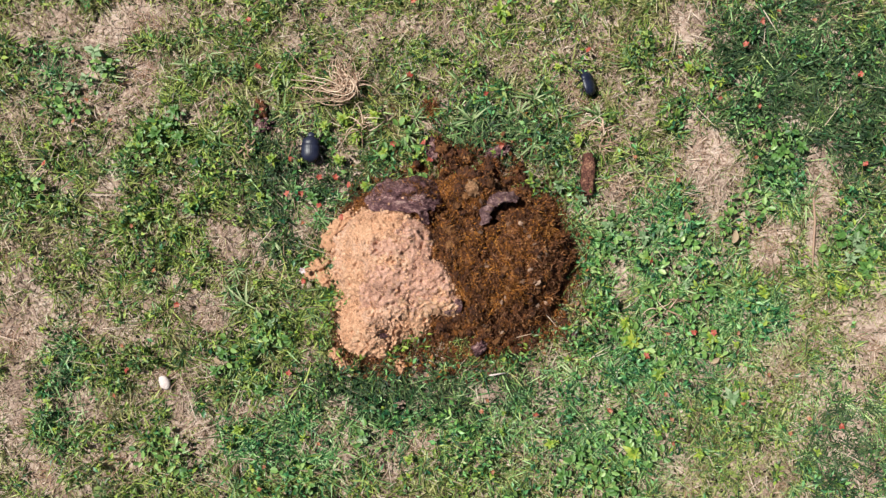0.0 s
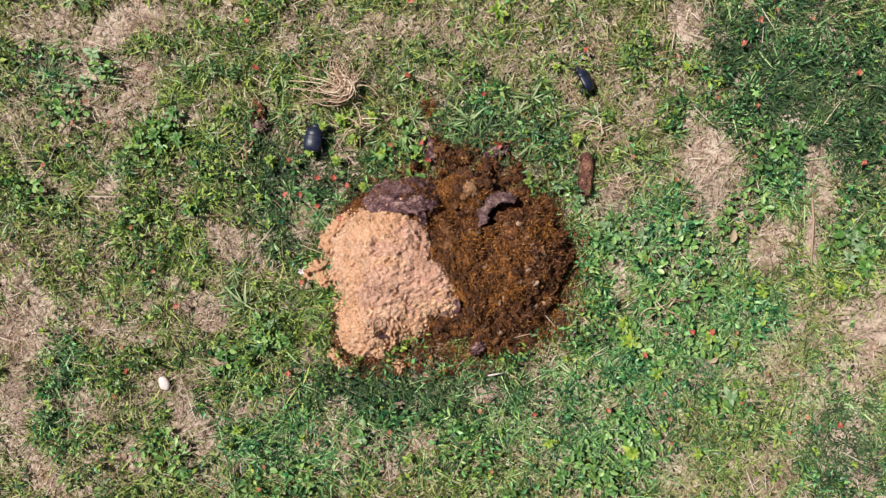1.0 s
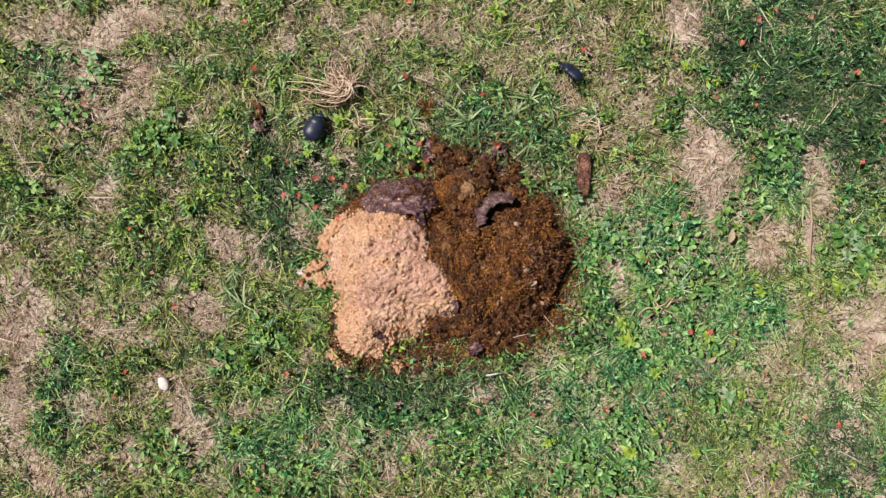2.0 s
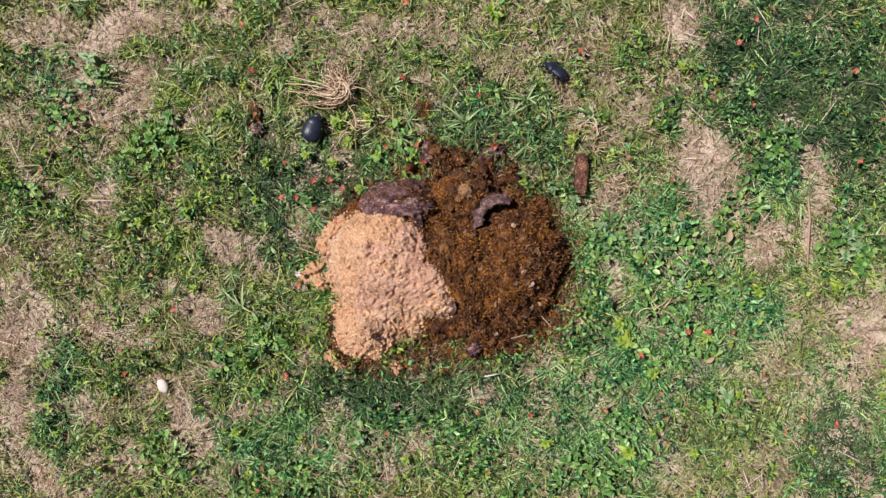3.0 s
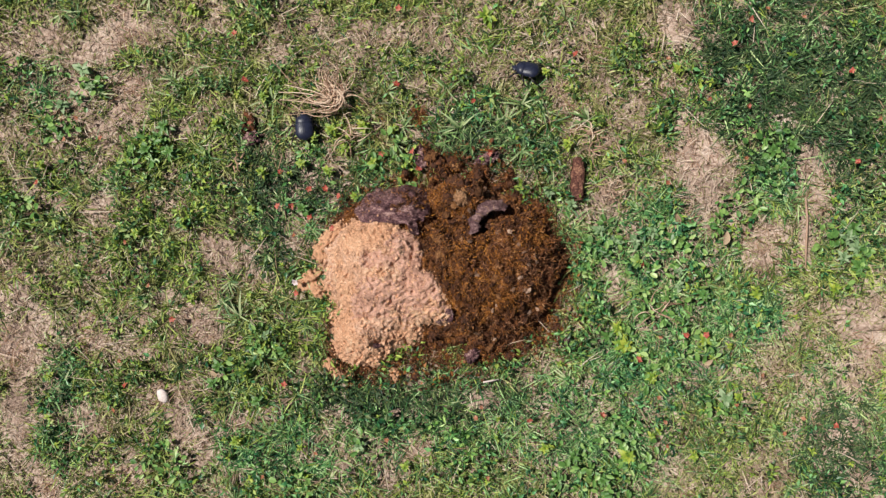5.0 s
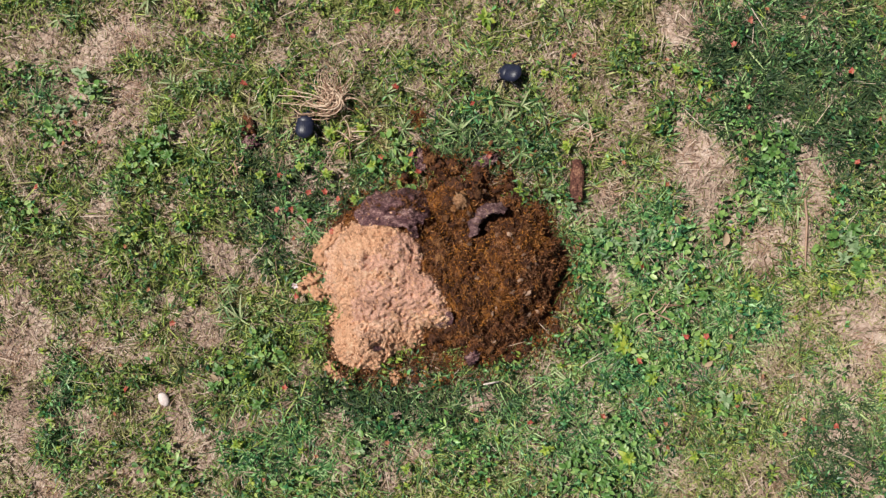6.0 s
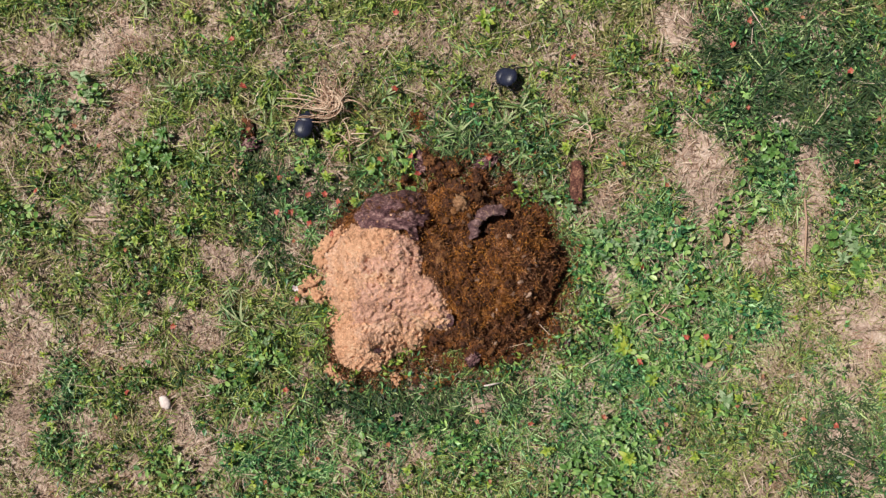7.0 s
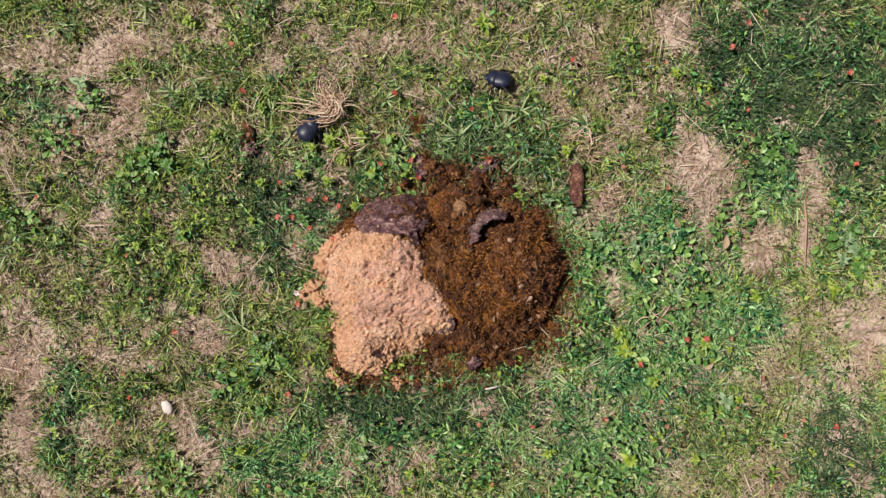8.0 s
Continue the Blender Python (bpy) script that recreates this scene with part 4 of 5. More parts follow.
def build_sand():
    sand = tagged(new("sand_heap"), "crumbly orange-tan sand dug up and heaped over the dung", "sand")
    heap_sheet("body", sand_top, lambda x, y: sand_reach(x, y) > 0.0, SAND, sand, 0.0007)
    # finer, damper and pinker sand on the side towards the dung
    damp = [(-0.026, -0.020, 0.0280, 0.0420, 12), (-0.040, -0.046, 0.0380, 0.0260, 0), (-0.077, -0.058, 0.0240, 0.0140, 0), (-0.037, 0.012, 0.0213, 0.0120, 0), (-0.070, -0.008, 0.0140, 0.0110, 0)]
    tagged(heap_sheet("damp_sand", lambda x, y: sand_top(x, y) + 0.0006, lambda x, y: (sand_reach(x, y) > 0.03) & (field(x, y, damp, 0.5, 0.9) + (rough(x, y, 0.004, 58.0, 2) - 0.5) * 0.8 > 0.45), SAND_DAMP, sand), "damp pinkish fine sand")
    r = np.random.default_rng(33)
    x, y = r.uniform(-0.17, 0.03, 36000), r.uniform(-0.15, 0.08, 36000)
    s = sand_reach(x, y)
    k = (s > -0.16) & (r.random(36000) < np.where(s > 0, 0.30, 0.40 * np.exp(s / 0.025)))
    x, y, s = x[k], y[k], s[k]
    n = len(x)
    base = np.where(s > 0, sand_top(x, y), np.maximum(heap_form(x, y), land(x, y)) + np.where(y > 0.02, 0.0070, 0.002))
    d = 0.0003 + 0.0012 * r.random(n) ** 3 + 0.0016 * (r.random(n) < 0.03) * r.random(n)
    bm = ball(bmesh.new(), 1.0, 1)
    form = [(tuple(np.array(v.co) * (0.8 + 0.4 * random.random()))) for v in bm.verts]
    faces = [[v.index for v in f.verts] for f in bm.faces]
    bm.free()
    ob = strewn("loose_sand", [(form, faces, [])], np.stack([x, y, base], 1), np.stack([d, d * r.uniform(0.7, 1.1, n), d * 0.8], 1), turns(r.uniform(0, 6.28, n), r.uniform(-1, 1, n), r.uniform(-1, 1, n)), SAND_CLOD)
    ob.parent = sand
    tagged(ob, "loose sand crumbs", kind="stuff")
    for k, (cx, cy, w, h) in enumerate(((-0.133, 0.003, 0.0085, 0.013), (-0.146, -0.030, 0.012, 0.010), (-0.124, -0.123, 0.0075, 0.0065), (-0.121, 0.017, 0.008, 0.011), (-0.136, -0.042, 0.009, 0.007), (-0.112, 0.026, 0.007, 0.006),
                                        (-0.115, -0.134, 0.006, 0.005), (-0.052, -0.134, 0.007, 0.005), (-0.101, -0.134, 0.005, 0.004))):
        at = (np.array([cx]), np.array([cy]))
        z = float(sand_top(*at)[0]) - 0.003 if sand_reach(*at)[0] > 0 else float(land(*at)[0]) + 0.002
        piece("clod", lump_mesh("clod", (w, h, w * 0.8), SAND_CLOD, k + 3, 0.8, 4, 3.0), sand, pose(cx, cy, z, 0, 0, 40 * k), "pressed clod of sand")
    return sand

build_heap()
build_sand()

# ---- beetles ----
def lathe(bm, fn, nu, nv):
    """A sheet over u, v in 0 to 1."""
    vs = [[bm.verts.new(fn(i / nu, j / nv)) for j in range(nv + 1)] for i in range(nu + 1)]
    for i in range(nu):
        for j in range(nv):
            bm.faces.new((vs[i][j], vs[i + 1][j], vs[i + 1][j + 1], vs[i][j + 1]))
    return bm

def egg(bm, centre, radii, squash=0.0, nose=0.0, cut=None):
    ball(bm, 1.0, 3)
    for v in bm.verts:
        x, y, z = v.co
        w = 1 - nose * max(y, 0) ** 2
        if z < 0:
            z *= 1 - squash
        v.co = (centre[0] + x * radii[0] * w, centre[1] + y * radii[1], centre[2] + z * radii[2])
    return bm

def build_beetle(label, size, slim):
    b = tagged(new("dung_beetle"), label, "beetle", "dung beetles")
    part("abdomen", egg(bmesh.new(), (0, -0.0055, 0.0075), (0.0097, 0.0112, 0.0045)), SHELL, b)
    for side in (1, -1):
        def shell(u, v):
            w = 0.0108 * max(0, 1 - (max(0, u - 0.42) / 0.58) ** 2.6) ** 0.5 * (0.99 + 0.02 * math.sin(u * 3))
            t = v * math.pi * 0.5
            groove = 0.00003 * math.cos(v * math.pi * 14) * (1 - v ** 4)
            h = 0.0066 * max(0, 1 - (max(0, u - 0.30) / 0.70) ** 2.4 * 0.96) ** 0.5 * (0.93 + 0.25 * min(u, 0.28))
            return (side * (w * math.sin(t) + 0.00003), 0.0014 - 0.0176 * u, 0.0075 + h * math.cos(t) + groove)
        bm = lathe(bmesh.new(), shell, 22, 28)
        part("elytron", bm, SHELL, b, "smooth blue-black wing case")
    part("pronotum", egg(bmesh.new(), (0, 0.0046, 0.0078), (0.0105, 0.0080, 0.0064), 0.4, 0.38), SHELL, b, "domed glossy black thorax plate")
    bm = egg(bmesh.new(), (0, 0.0128, 0.0066), (0.0046, 0.0038, 0.0020), 0.5, 0.1)
    for k in range(6):
        a = radians(35 + 22 * k)
        tube(bm, [(0.0042 * math.cos(a), 0.0122 + 0.0031 * math.sin(a), 0.0060), (0.0053 * math.cos(a), 0.0122 + 0.0042 * math.sin(a), 0.0057)], [0.0008, 0.0003], 5)
    part("head", bm, SHELL, b, "flat shovel-shaped toothed head")
    joints = (("front_leg", 0.0068, (0.0045, 0.0045, 0.001), (0.0085, 0.0095, -0.003), (0.0080, 0.0120, -0.0055)),
              ("middle_leg", 0.0005, (0.0075, 0.0005, 0.0015), (0.0125, -0.0035, -0.003), (0.0140, -0.0065, -0.0058)),
              ("hind_leg", -0.0050, (0.0065, -0.0040, 0.0015), (0.0095, -0.0120, -0.003), (0.0105, -0.0165, -0.0058)))
    legs = []
    for side in (1, -1):
        for name, y0, knee, ankle, foot in joints:
            bm = bmesh.new()
            m = lambda p: (side * p[0], p[1], p[2])
            tube(bm, [(0, 0, 0), m([c * 0.5 for c in knee]), m(knee)], [0.0010, 0.0017, 0.0011], 7)
            shin = bmesh.new()
            tube(shin, [m(knee), m([(k + a) / 2 for k, a in zip(knee, ankle)]), m(ankle)], [0.0009, 0.0012, 0.0014 if name == "front_leg" else 0.0009], 7)
            tube(shin, [m(ankle), m(foot)], [0.0006, 0.0003], 5)
            for t in (0.35, 0.6, 0.85):
                q = [k + (a - k) * t for k, a in zip(knee, ankle)]
                tube(shin, [m(q), m((q[0] + 0.0018, q[1] + 0.0006, q[2] - 0.0004))], [0.0005, 0.0002], 4)
            leg = part(name, bm, LEGS, b)
            part("tibia", shin, LEGS, leg, "spiny black lower leg")
            leg.matrix_basis = pose(side * 0.0062, y0, 0.0060)
            legs.append((leg, side, y0))
    b.scale = (size * slim, size, size)
    return b, legs

BEETLE_A, LEGS_A = build_beetle("blue-black dung beetle walking in grass towards a straw tuft", 1.00, 0.93)
BEETLE_B, LEGS_B = build_beetle("glossy black dung beetle crossing short dry grass", 0.95, 0.98)

# ---- straw tufts, sticks, stones ----
def stems(name, label, base, count, reach, height, seed, spread=(0, 360), mat=STRAW, thick=0.0006, curl=(-1.2, 1.2), tuft=None, low=0.003, root=0.004, shift=(0, 0)):
    """A tuft of bent dry stems from one root."""
    r = random.Random(seed)
    if tuft is None:
        tuft = tagged(new(name), label, "dry tuft")
        tuft.matrix_basis = pose(base[0], base[1], 0)
    for k in range(count):
        a = radians(r.uniform(*spread))
        L, hgt, c = r.uniform(*reach), r.uniform(*height), r.uniform(*curl)
        ox, oy = shift[0] + r.gauss(0, root), shift[1] + r.gauss(0, root)
        line = []
        for i in range(7):
            t = i / 6
            b = a + c * t
            line.append((ox + math.cos(b) * L * t, oy + math.sin(b) * L * t, low + hgt * math.sin(math.pi * min(t * 0.85 + 0.08, 1)) + r.uniform(0, 0.002)))
        w = thick * r.uniform(0.7, 1.3)
        part("stem", tube(bmesh.new(), line, [w * (1.15 - 0.75 * i / 6) for i in range(7)], 5), mat, tuft)
    return tuft

def bent_stem(tuft, line, thick, mat=STRAW):
    part("stem", tube(bmesh.new(), line, [thick * (1.1 - 0.6 * i / (len(line) - 1)) for i in range(len(line))], 5), mat, tuft)

def build_straw_tuft():
    """Stems swept round into a hook from one root, a tangle above it, and long ones reaching out."""
    r = random.Random(3)
    tuft = stems("straw_tuft", "uprooted tuft of bleached curling straw stems", (-0.113, 0.163), 84, (0.014, 0.040), (0.004, 0.016), 3, (15, 170), thick=0.0005, curl=(-1.3, 1.3), low=0.012, root=0.009, shift=(-0.003, 0.008))
    for k in range(24):  # the hook
        q = r.random()
        cx, cy = -0.015 + r.gauss(0, 0.004), 0.006 + r.gauss(0, 0.003)
        rx, ry = 0.009 + 0.014 * q, 0.006 + 0.014 * q + r.gauss(0, 0.0025)
        a0, a1 = radians(r.uniform(35, 80)), radians(r.uniform(-140, -80))
        hgt = 0.015 + 0.008 * r.random()
        line = []
        for i in range(10):
            t = i / 9
            a = a0 + (a1 - a0) * t
            line.append((cx + rx * math.cos(a) - 0.010 * max(0, t - 0.6), cy + ry * math.sin(a) + 0.012 * max(0, t - 0.7), hgt + 0.004 * math.sin(math.pi * t) + r.uniform(0, 0.0012)))
        bent_stem(tuft, line, r.uniform(0.0005, 0.0009))
    for k in range(8):  # reaching out to one side
        ang, L = radians(r.uniform(158, 196)), r.uniform(0.030, 0.066)
        bend = r.uniform(-0.012, 0.006)
        ox, oy, hgt = -0.006 + r.gauss(0, 0.004), r.gauss(-0.002, 0.005), 0.014 + 0.006 * r.random()
        bent_stem(tuft, [(ox + math.cos(ang) * L * t, oy + math.sin(ang) * L * t + bend * math.sin(math.pi * t), hgt + 0.004 * math.sin(math.pi * t)) for t in (0, 0.17, 0.33, 0.5, 0.67, 0.83, 1)], r.uniform(0.0005, 0.0008))
    bent_stem(tuft, [(-0.046, 0.020, 0.016), (-0.056, 0.030, 0.018), (-0.066, 0.042, 0.016), (-0.078, 0.056, 0.013)], 0.0006)

build_straw_tuft()
stems("straw_tuft", "small flattened knot of pale dry stems", (0.169, 0.119), 26, (0.008, 0.022), (0.003, 0.007), 5, low=0.009, root=0.006)
stems("straw_tuft", "dead brown grass tussock stub", (0.191, 0.067), 60, (0.006, 0.018), (0.006, 0.014), 6, thick=0.0004, root=0.007)
stems("straw_tuft", "grey branching dry root stems", (-0.102, 0.127), 16, (0.010, 0.028), (0.004, 0.009), 8, low=0.012)
stems("straw_tuft", "pale broken rootlets on the grass", (-0.220, 0.099), 7, (0.006, 0.016), (0.003, 0.006), 9, thick=0.0009, low=0.014)

def stick(name, label, category, line, radii, mat):
    t = tagged(new(name), label, category)
    part("shaft", tube(bmesh.new(), line, radii, 7), mat, t)
    return t

x0, y0 = 0.398, 0.057
x1, y1 = 0.399, -0.024
stick("twig", "thin grey-brown dead twig lying in grass", "twig", [(x0, y0, 0.012), (x0 + 0.002, y0 - 0.025, 0.011), (x0 + 0.001, y0 - 0.052, 0.009), (x1, y1, 0.006)], [0.0012, 0.0013, 0.0011, 0.0008], CHIP)
x0, y0 = 0.044, -0.142
stick("twig", "short white bleached straw on green grass", "twig", [(x0, y0, 0.013), (x0 + 0.008, y0 + 0.0015, 0.014), (x0 + 0.017, y0 + 0.003, 0.013)], [0.0009, 0.001, 0.0006], STONE)

def build_bark():
    t = tagged(new("bark_piece"), "flat rust-brown crumbling strip of bark on grass", "bark")
    bm = bmesh.new()
    bmesh.ops.create_grid(bm, x_segments=10, y_segments=28, size=1.0)
    for v in bm.verts:
        x, y = v.co.x, v.co.y
        w = 0.0072 * (1 + 0.35 * noise.noise(Vector((y * 2.2, 1 + 3 * (x > 0), 0)))) * (1 - max(0, abs(y) - 0.82) * 2.2)
        v.co = (x * w + 0.0016 * math.sin(y * 2.6), y * 0.0235 + 0.001 * noise.noise(Vector((x * 2, 0, 5))), 0.0045 * (1 - x * x) ** 0.5 + 0.0022 * noise.noise(Vector((x * 2.4, y * 6, 0))))
    low = bmesh.ops.extrude_face_region(bm, geom=bm.faces[:])
    for v in low["geom"]:
        if isinstance(v, bmesh.types.BMVert):
            v.co.z -= 0.004
    bmesh.ops.recalc_face_normals(bm, faces=bm.faces[:])
    part("strip", bm, BARK, t)
    cx, cy = 0.150, 0.079
    t.matrix_basis = pose(cx, cy, 0.0105, 0, 3, 3)

build_bark()

def single(name, label, category, me, m, group=""):
    ob = new(name, me)
    ob.matrix_basis = m
    return tagged(ob, label, category, group)

sx, sy = -0.308, -0.156
single("stone", "small smooth white pebble on bare soil", "stone", lump_mesh("stone", (0.0058, 0.0086, 0.0030), STONE, 2, 0.22), pose(sx, sy, 0.0050, 0, 0, 24))

CRUMBS = [  # x, y, half-width, half-length of dung scraps around the heap
    (-0.213, 0.143, 0.008, 0.013), (0.091, -0.104, 0.005, 0.004), (0.126, -0.084, 0.005, 0.007), (0.129, -0.100, 0.005, 0.004), (0.073, -0.115, 0.004, 0.004), (0.145, -0.074, 0.004, 0.003),
    (-0.030, -0.137, 0.005, 0.004), (0.010, -0.140, 0.006, 0.004), (0.114, 0.070, 0.004, 0.004), (0.076, 0.089, 0.005, 0.004), (-0.039, 0.086, 0.004, 0.004)]
for k, (cx, cy, w, h) in enumerate(CRUMBS):
    z = float(np.maximum(heap_form(np.array(cx), np.array(cy)), land(np.array(cx), np.array(cy))))
    single("dung_scrap", "ragged brown scrap of dung beside the heap", "dung", lump_mesh("dung_scrap", (w, h, min(w, h) * 0.7), DUNG, k, 0.7, 3, 3.6), pose(cx, cy, max(z, 0) + 0.001, 0, 0, 30 * k), "dung scraps")

SKINS = [(-0.022, 0.105, 0.007, 0.011), (0.051, 0.103, 0.012, 0.006), (0.032, -0.112, 0.008, 0.005), (0.135, -0.098, 0.005, 0.003), (-0.208, 0.127, 0.006, 0.008)]
for k, (cx, cy, w, h) in enumerate(SKINS):  # torn bits of the purplish skin
    z = float(np.maximum(heap_form(np.array(cx), np.array(cy)), land(np.array(cx), np.array(cy)) + 0.006))
    single("crust_scrap", "torn purplish-brown scrap of dried crust", "dung", lump_mesh("crust_scrap", (w, h, 0.004), CRUST, k + 70, 0.8, 4, 2.6), pose(cx, cy, z + 0.002, 14, -12, 25 * k), "crust scraps")

single("dung_scrap", "pale tan dry lump on the torn edge of the dung", "dung", lump_mesh("dung_scrap", (0.0065, 0.0085, 0.0050), DRY_LUMP, 31, 0.7, 3, 3.0), pose(0.021, 0.054, float(dung_top(np.array(0.021), np.array(0.054))) - 0.001, 0, 0, 15), "dung scraps")

CHIPS = [(0.035, -0.025, 0.008, 0.005), (0.098, -0.008, 0.0016, 0.011), (0.071, 0.019, 0.005, 0.005), (0.076, 0.013, 0.0035, 0.008), (0.090, -0.042, 0.007, 0.004),
         (0.085, -0.002, 0.005, 0.003), (0.017, 0.051, 0.006, 0.010), (0.057, -0.057, 0.004, 0.003), (0.104, -0.063, 0.003, 0.007), (0.022, -0.103, 0.007, 0.005), (0.131, 0.005, 0.004, 0.004)]
def flake_mesh(w, h, seed):
    r = random.Random(seed)
    bm = bmesh.new()
    ring = []
    for k in range(9):
        a = 2 * math.pi * k / 9
        q = r.uniform(0.6, 1.15)
        ring.append((w * 0.62 * math.cos(a) * q, h * 0.62 * math.sin(a) * q, 0.0012 * r.uniform(-0.6, 1.4)))
    top = [bm.verts.new(v) for v in ring]
    low = [bm.verts.new((x * 0.9, y * 0.9, z - 0.0016)) for x, y, z in ring]
    mid = bm.verts.new((0, 0, 0.0016))
    for k in range(9):
        j = (k + 1) % 9
        bm.faces.new((top[k], top[j], mid))
        bm.faces.new((low[k], low[j], top[j], top[k]))
    bm.faces.new(low[::-1])
    me = bpy.data.meshes.new("wood_chip")
    bm.to_mesh(me)
    bm.free()
    me.materials.append(CHIP)
    return me

r = random.Random(91)
while len(CHIPS) < 30:
    x, y = r.uniform(0.0, 0.135), r.uniform(-0.095, 0.085)
    at = (np.array([x]), np.array([y]))
    if heap_form(*at)[0] > 0.012 and sand_reach(*at)[0] < -0.06:
        CHIPS.append((x, y, r.uniform(0.0025, 0.006), r.uniform(0.0025, 0.0055)))
for k, (cx, cy, w, h) in enumerate(CHIPS):
    z = float(dung_top(np.array(cx), np.array(cy)))
    single("wood_chip", "pale dry plant flake stuck on wet dung", "plant flake", flake_mesh(w, h, k + 40), pose(cx, cy, z + 0.0012, 12, -10, 8 * k), "plant flakes")

# ---- plants that stand out ----
def leaf_mesh(name, mat, length, width, fold=0.16, droop=0.25):
    bm = bmesh.new()
    rows = []
    for i in range(6):
        t = i / 5
        w = width * 0.5 * (math.sin(math.pi * (0.08 + 0.90 * t) ** 0.85)) if i < 5 else 0.0002
        z = length * (0.30 * t - droop * t * t * 1.6)
        rows.append([bm.verts.new((length * t, s * w, z + abs(s) * w * fold * 2)) for s in (-1, 0, 1)])
    for a, b in zip(rows, rows[1:]):
        for j in range(2):
            bm.faces.new((a[j], b[j], b[j + 1], a[j + 1]))
    me = bpy.data.meshes.new(name)
    bm.to_mesh(me)
    bm.free()
    for p in me.polygons:
        p.use_smooth = True
    me.materials.append(mat)
    return me

LEAVES = {k: [leaf_mesh("leaf", m, l, w) for l, w in ((1.0, 0.42), (1.0, 0.55), (1.0, 0.34))] for k, m in (("bright", BRIGHT_LEAF), ("grey", GREY_LEAF), ("green", ROUND_LEAF))}

def plant(kind, label, x, y, radius, count, seed, tiers=2):
    r = random.Random(seed)
    p = tagged(new("weed_plant"), label, "plant", "low weeds")
    p.matrix_basis = pose(x, y, float(land(np.array(x), np.array(y))))
    part("stem", tube(bmesh.new(), [(0, 0, 0), (0.0005, 0, 0.009), (0.0008, 0.0006, 0.016)], [0.0009, 0.0008, 0.0005], 5), STEM, p)
    for k in range(count):
        up = k / count
        a = k * 137.5 + r.uniform(-25, 25)
        L = radius * (1.0 - 0.5 * up) * r.uniform(0.75, 1.1)
        m = pose(0.0006, 0.0004, 0.009 + 0.007 * up, 0, -(r.uniform(-18, 18) + 42 * up * r.uniform(0.5, 1.2)), a) @ Matrix.Diagonal((L, L * r.uniform(0.85, 1.15), L, 1))
        piece("leaf", r.choice(LEAVES[kind]), p, m)

BRIGHT = [(0.049, 0.260, 22), (-0.121, 0.135, 16), (-0.086, 0.138, 17), (-0.141, 0.127, 12), (-0.107, 0.113, 13), (-0.196, 0.173, 12), (-0.164, 0.178, 11), (-0.198, 0.089, 13), (-0.249, 0.143, 12), (-0.336, 0.023, 12), (-0.275, -0.050, 11), (-0.053, 0.135, 12), (-0.210, 0.048, 12), (-0.095, 0.061, 12), (-0.217, -0.132, 14), (0.196, -0.103, 20), (0.225, -0.138, 13), (0.200, -0.223, 18), (0.110, -0.214, 12),
          (-0.041, -0.233, 11), (0.285, -0.098, 15), (-0.442, 0.099, 10), (-0.333, 0.048, 9), (-0.154, 0.098, 12), (-0.075, 0.098, 13), (0.138, 0.117, 13), (0.115, 0.197, 10), (0.191, -0.084, 14), (0.321, -0.161, 10),
          (-0.226, -0.205, 12), (-0.431, -0.134, 10), (-0.276, 0.271, 14), (0.260, 0.200, 13), (-0.125, 0.089, 13), (0.271, -0.223, 11), (0.341, -0.049, 12), (0.426, -0.043, 13)]
for k, (x, y, s) in enumerate(BRIGHT):
    plant("bright", "small yellow-green leafy weed in the turf", x, y, s * 0.000625 * 1.15, 18, 100 + k)
r = random.Random(77)
made = 0
while made < 105:
    x, y = r.uniform(-0.52, 0.52), r.uniform(-0.30, 0.30)
    at = (np.array([x]), np.array([y]))
    if field(*at, BARE)[0] > 0.3 or heap_form(*at)[0] > -0.01 or field(*at, TRAILS, 0.5, 0.1)[0] > 0.2 or r.random() < 0.6 * field(*at, DRY_ZONES)[0]:
        continue
    plant("bright", "tiny yellow-green sprig in the turf", x, y, r.uniform(0.0045, 0.0075), 7, 600 + made)
    made += 1
BROAD_TUFTS = [(0.004, 0.130), (0.020, 0.138), (0.042, 0.132), (0.061, 0.143), (0.076, 0.127), (0.089, 0.111), (0.102, 0.098), (0.111, 0.113), (0.124, 0.089), (0.054, 0.117), (0.032, 0.119), (-0.053, 0.121), (0.090, 0.164), (0.071, 0.146), (0.112, 0.155), (0.087, 0.120), (0.124, 0.127), (0.162, 0.146), (0.008, 0.180), (-0.060, 0.180), (-0.041, 0.139), (-0.194, -0.001), (-0.241, -0.052), (-0.223, -0.069), (-0.278, 0.035), (-0.145, 0.027), (-0.174, 0.055)]  # along the upper side of the heap and beyond
BLADE_MESHES = [leaf_mesh("blade", BLADE_LEAF, 1.0, w, 0.3, d) for w, d in ((0.08, 0.30), (0.10, 0.45), (0.065, 0.22), (0.09, 0.55))]
made = 0
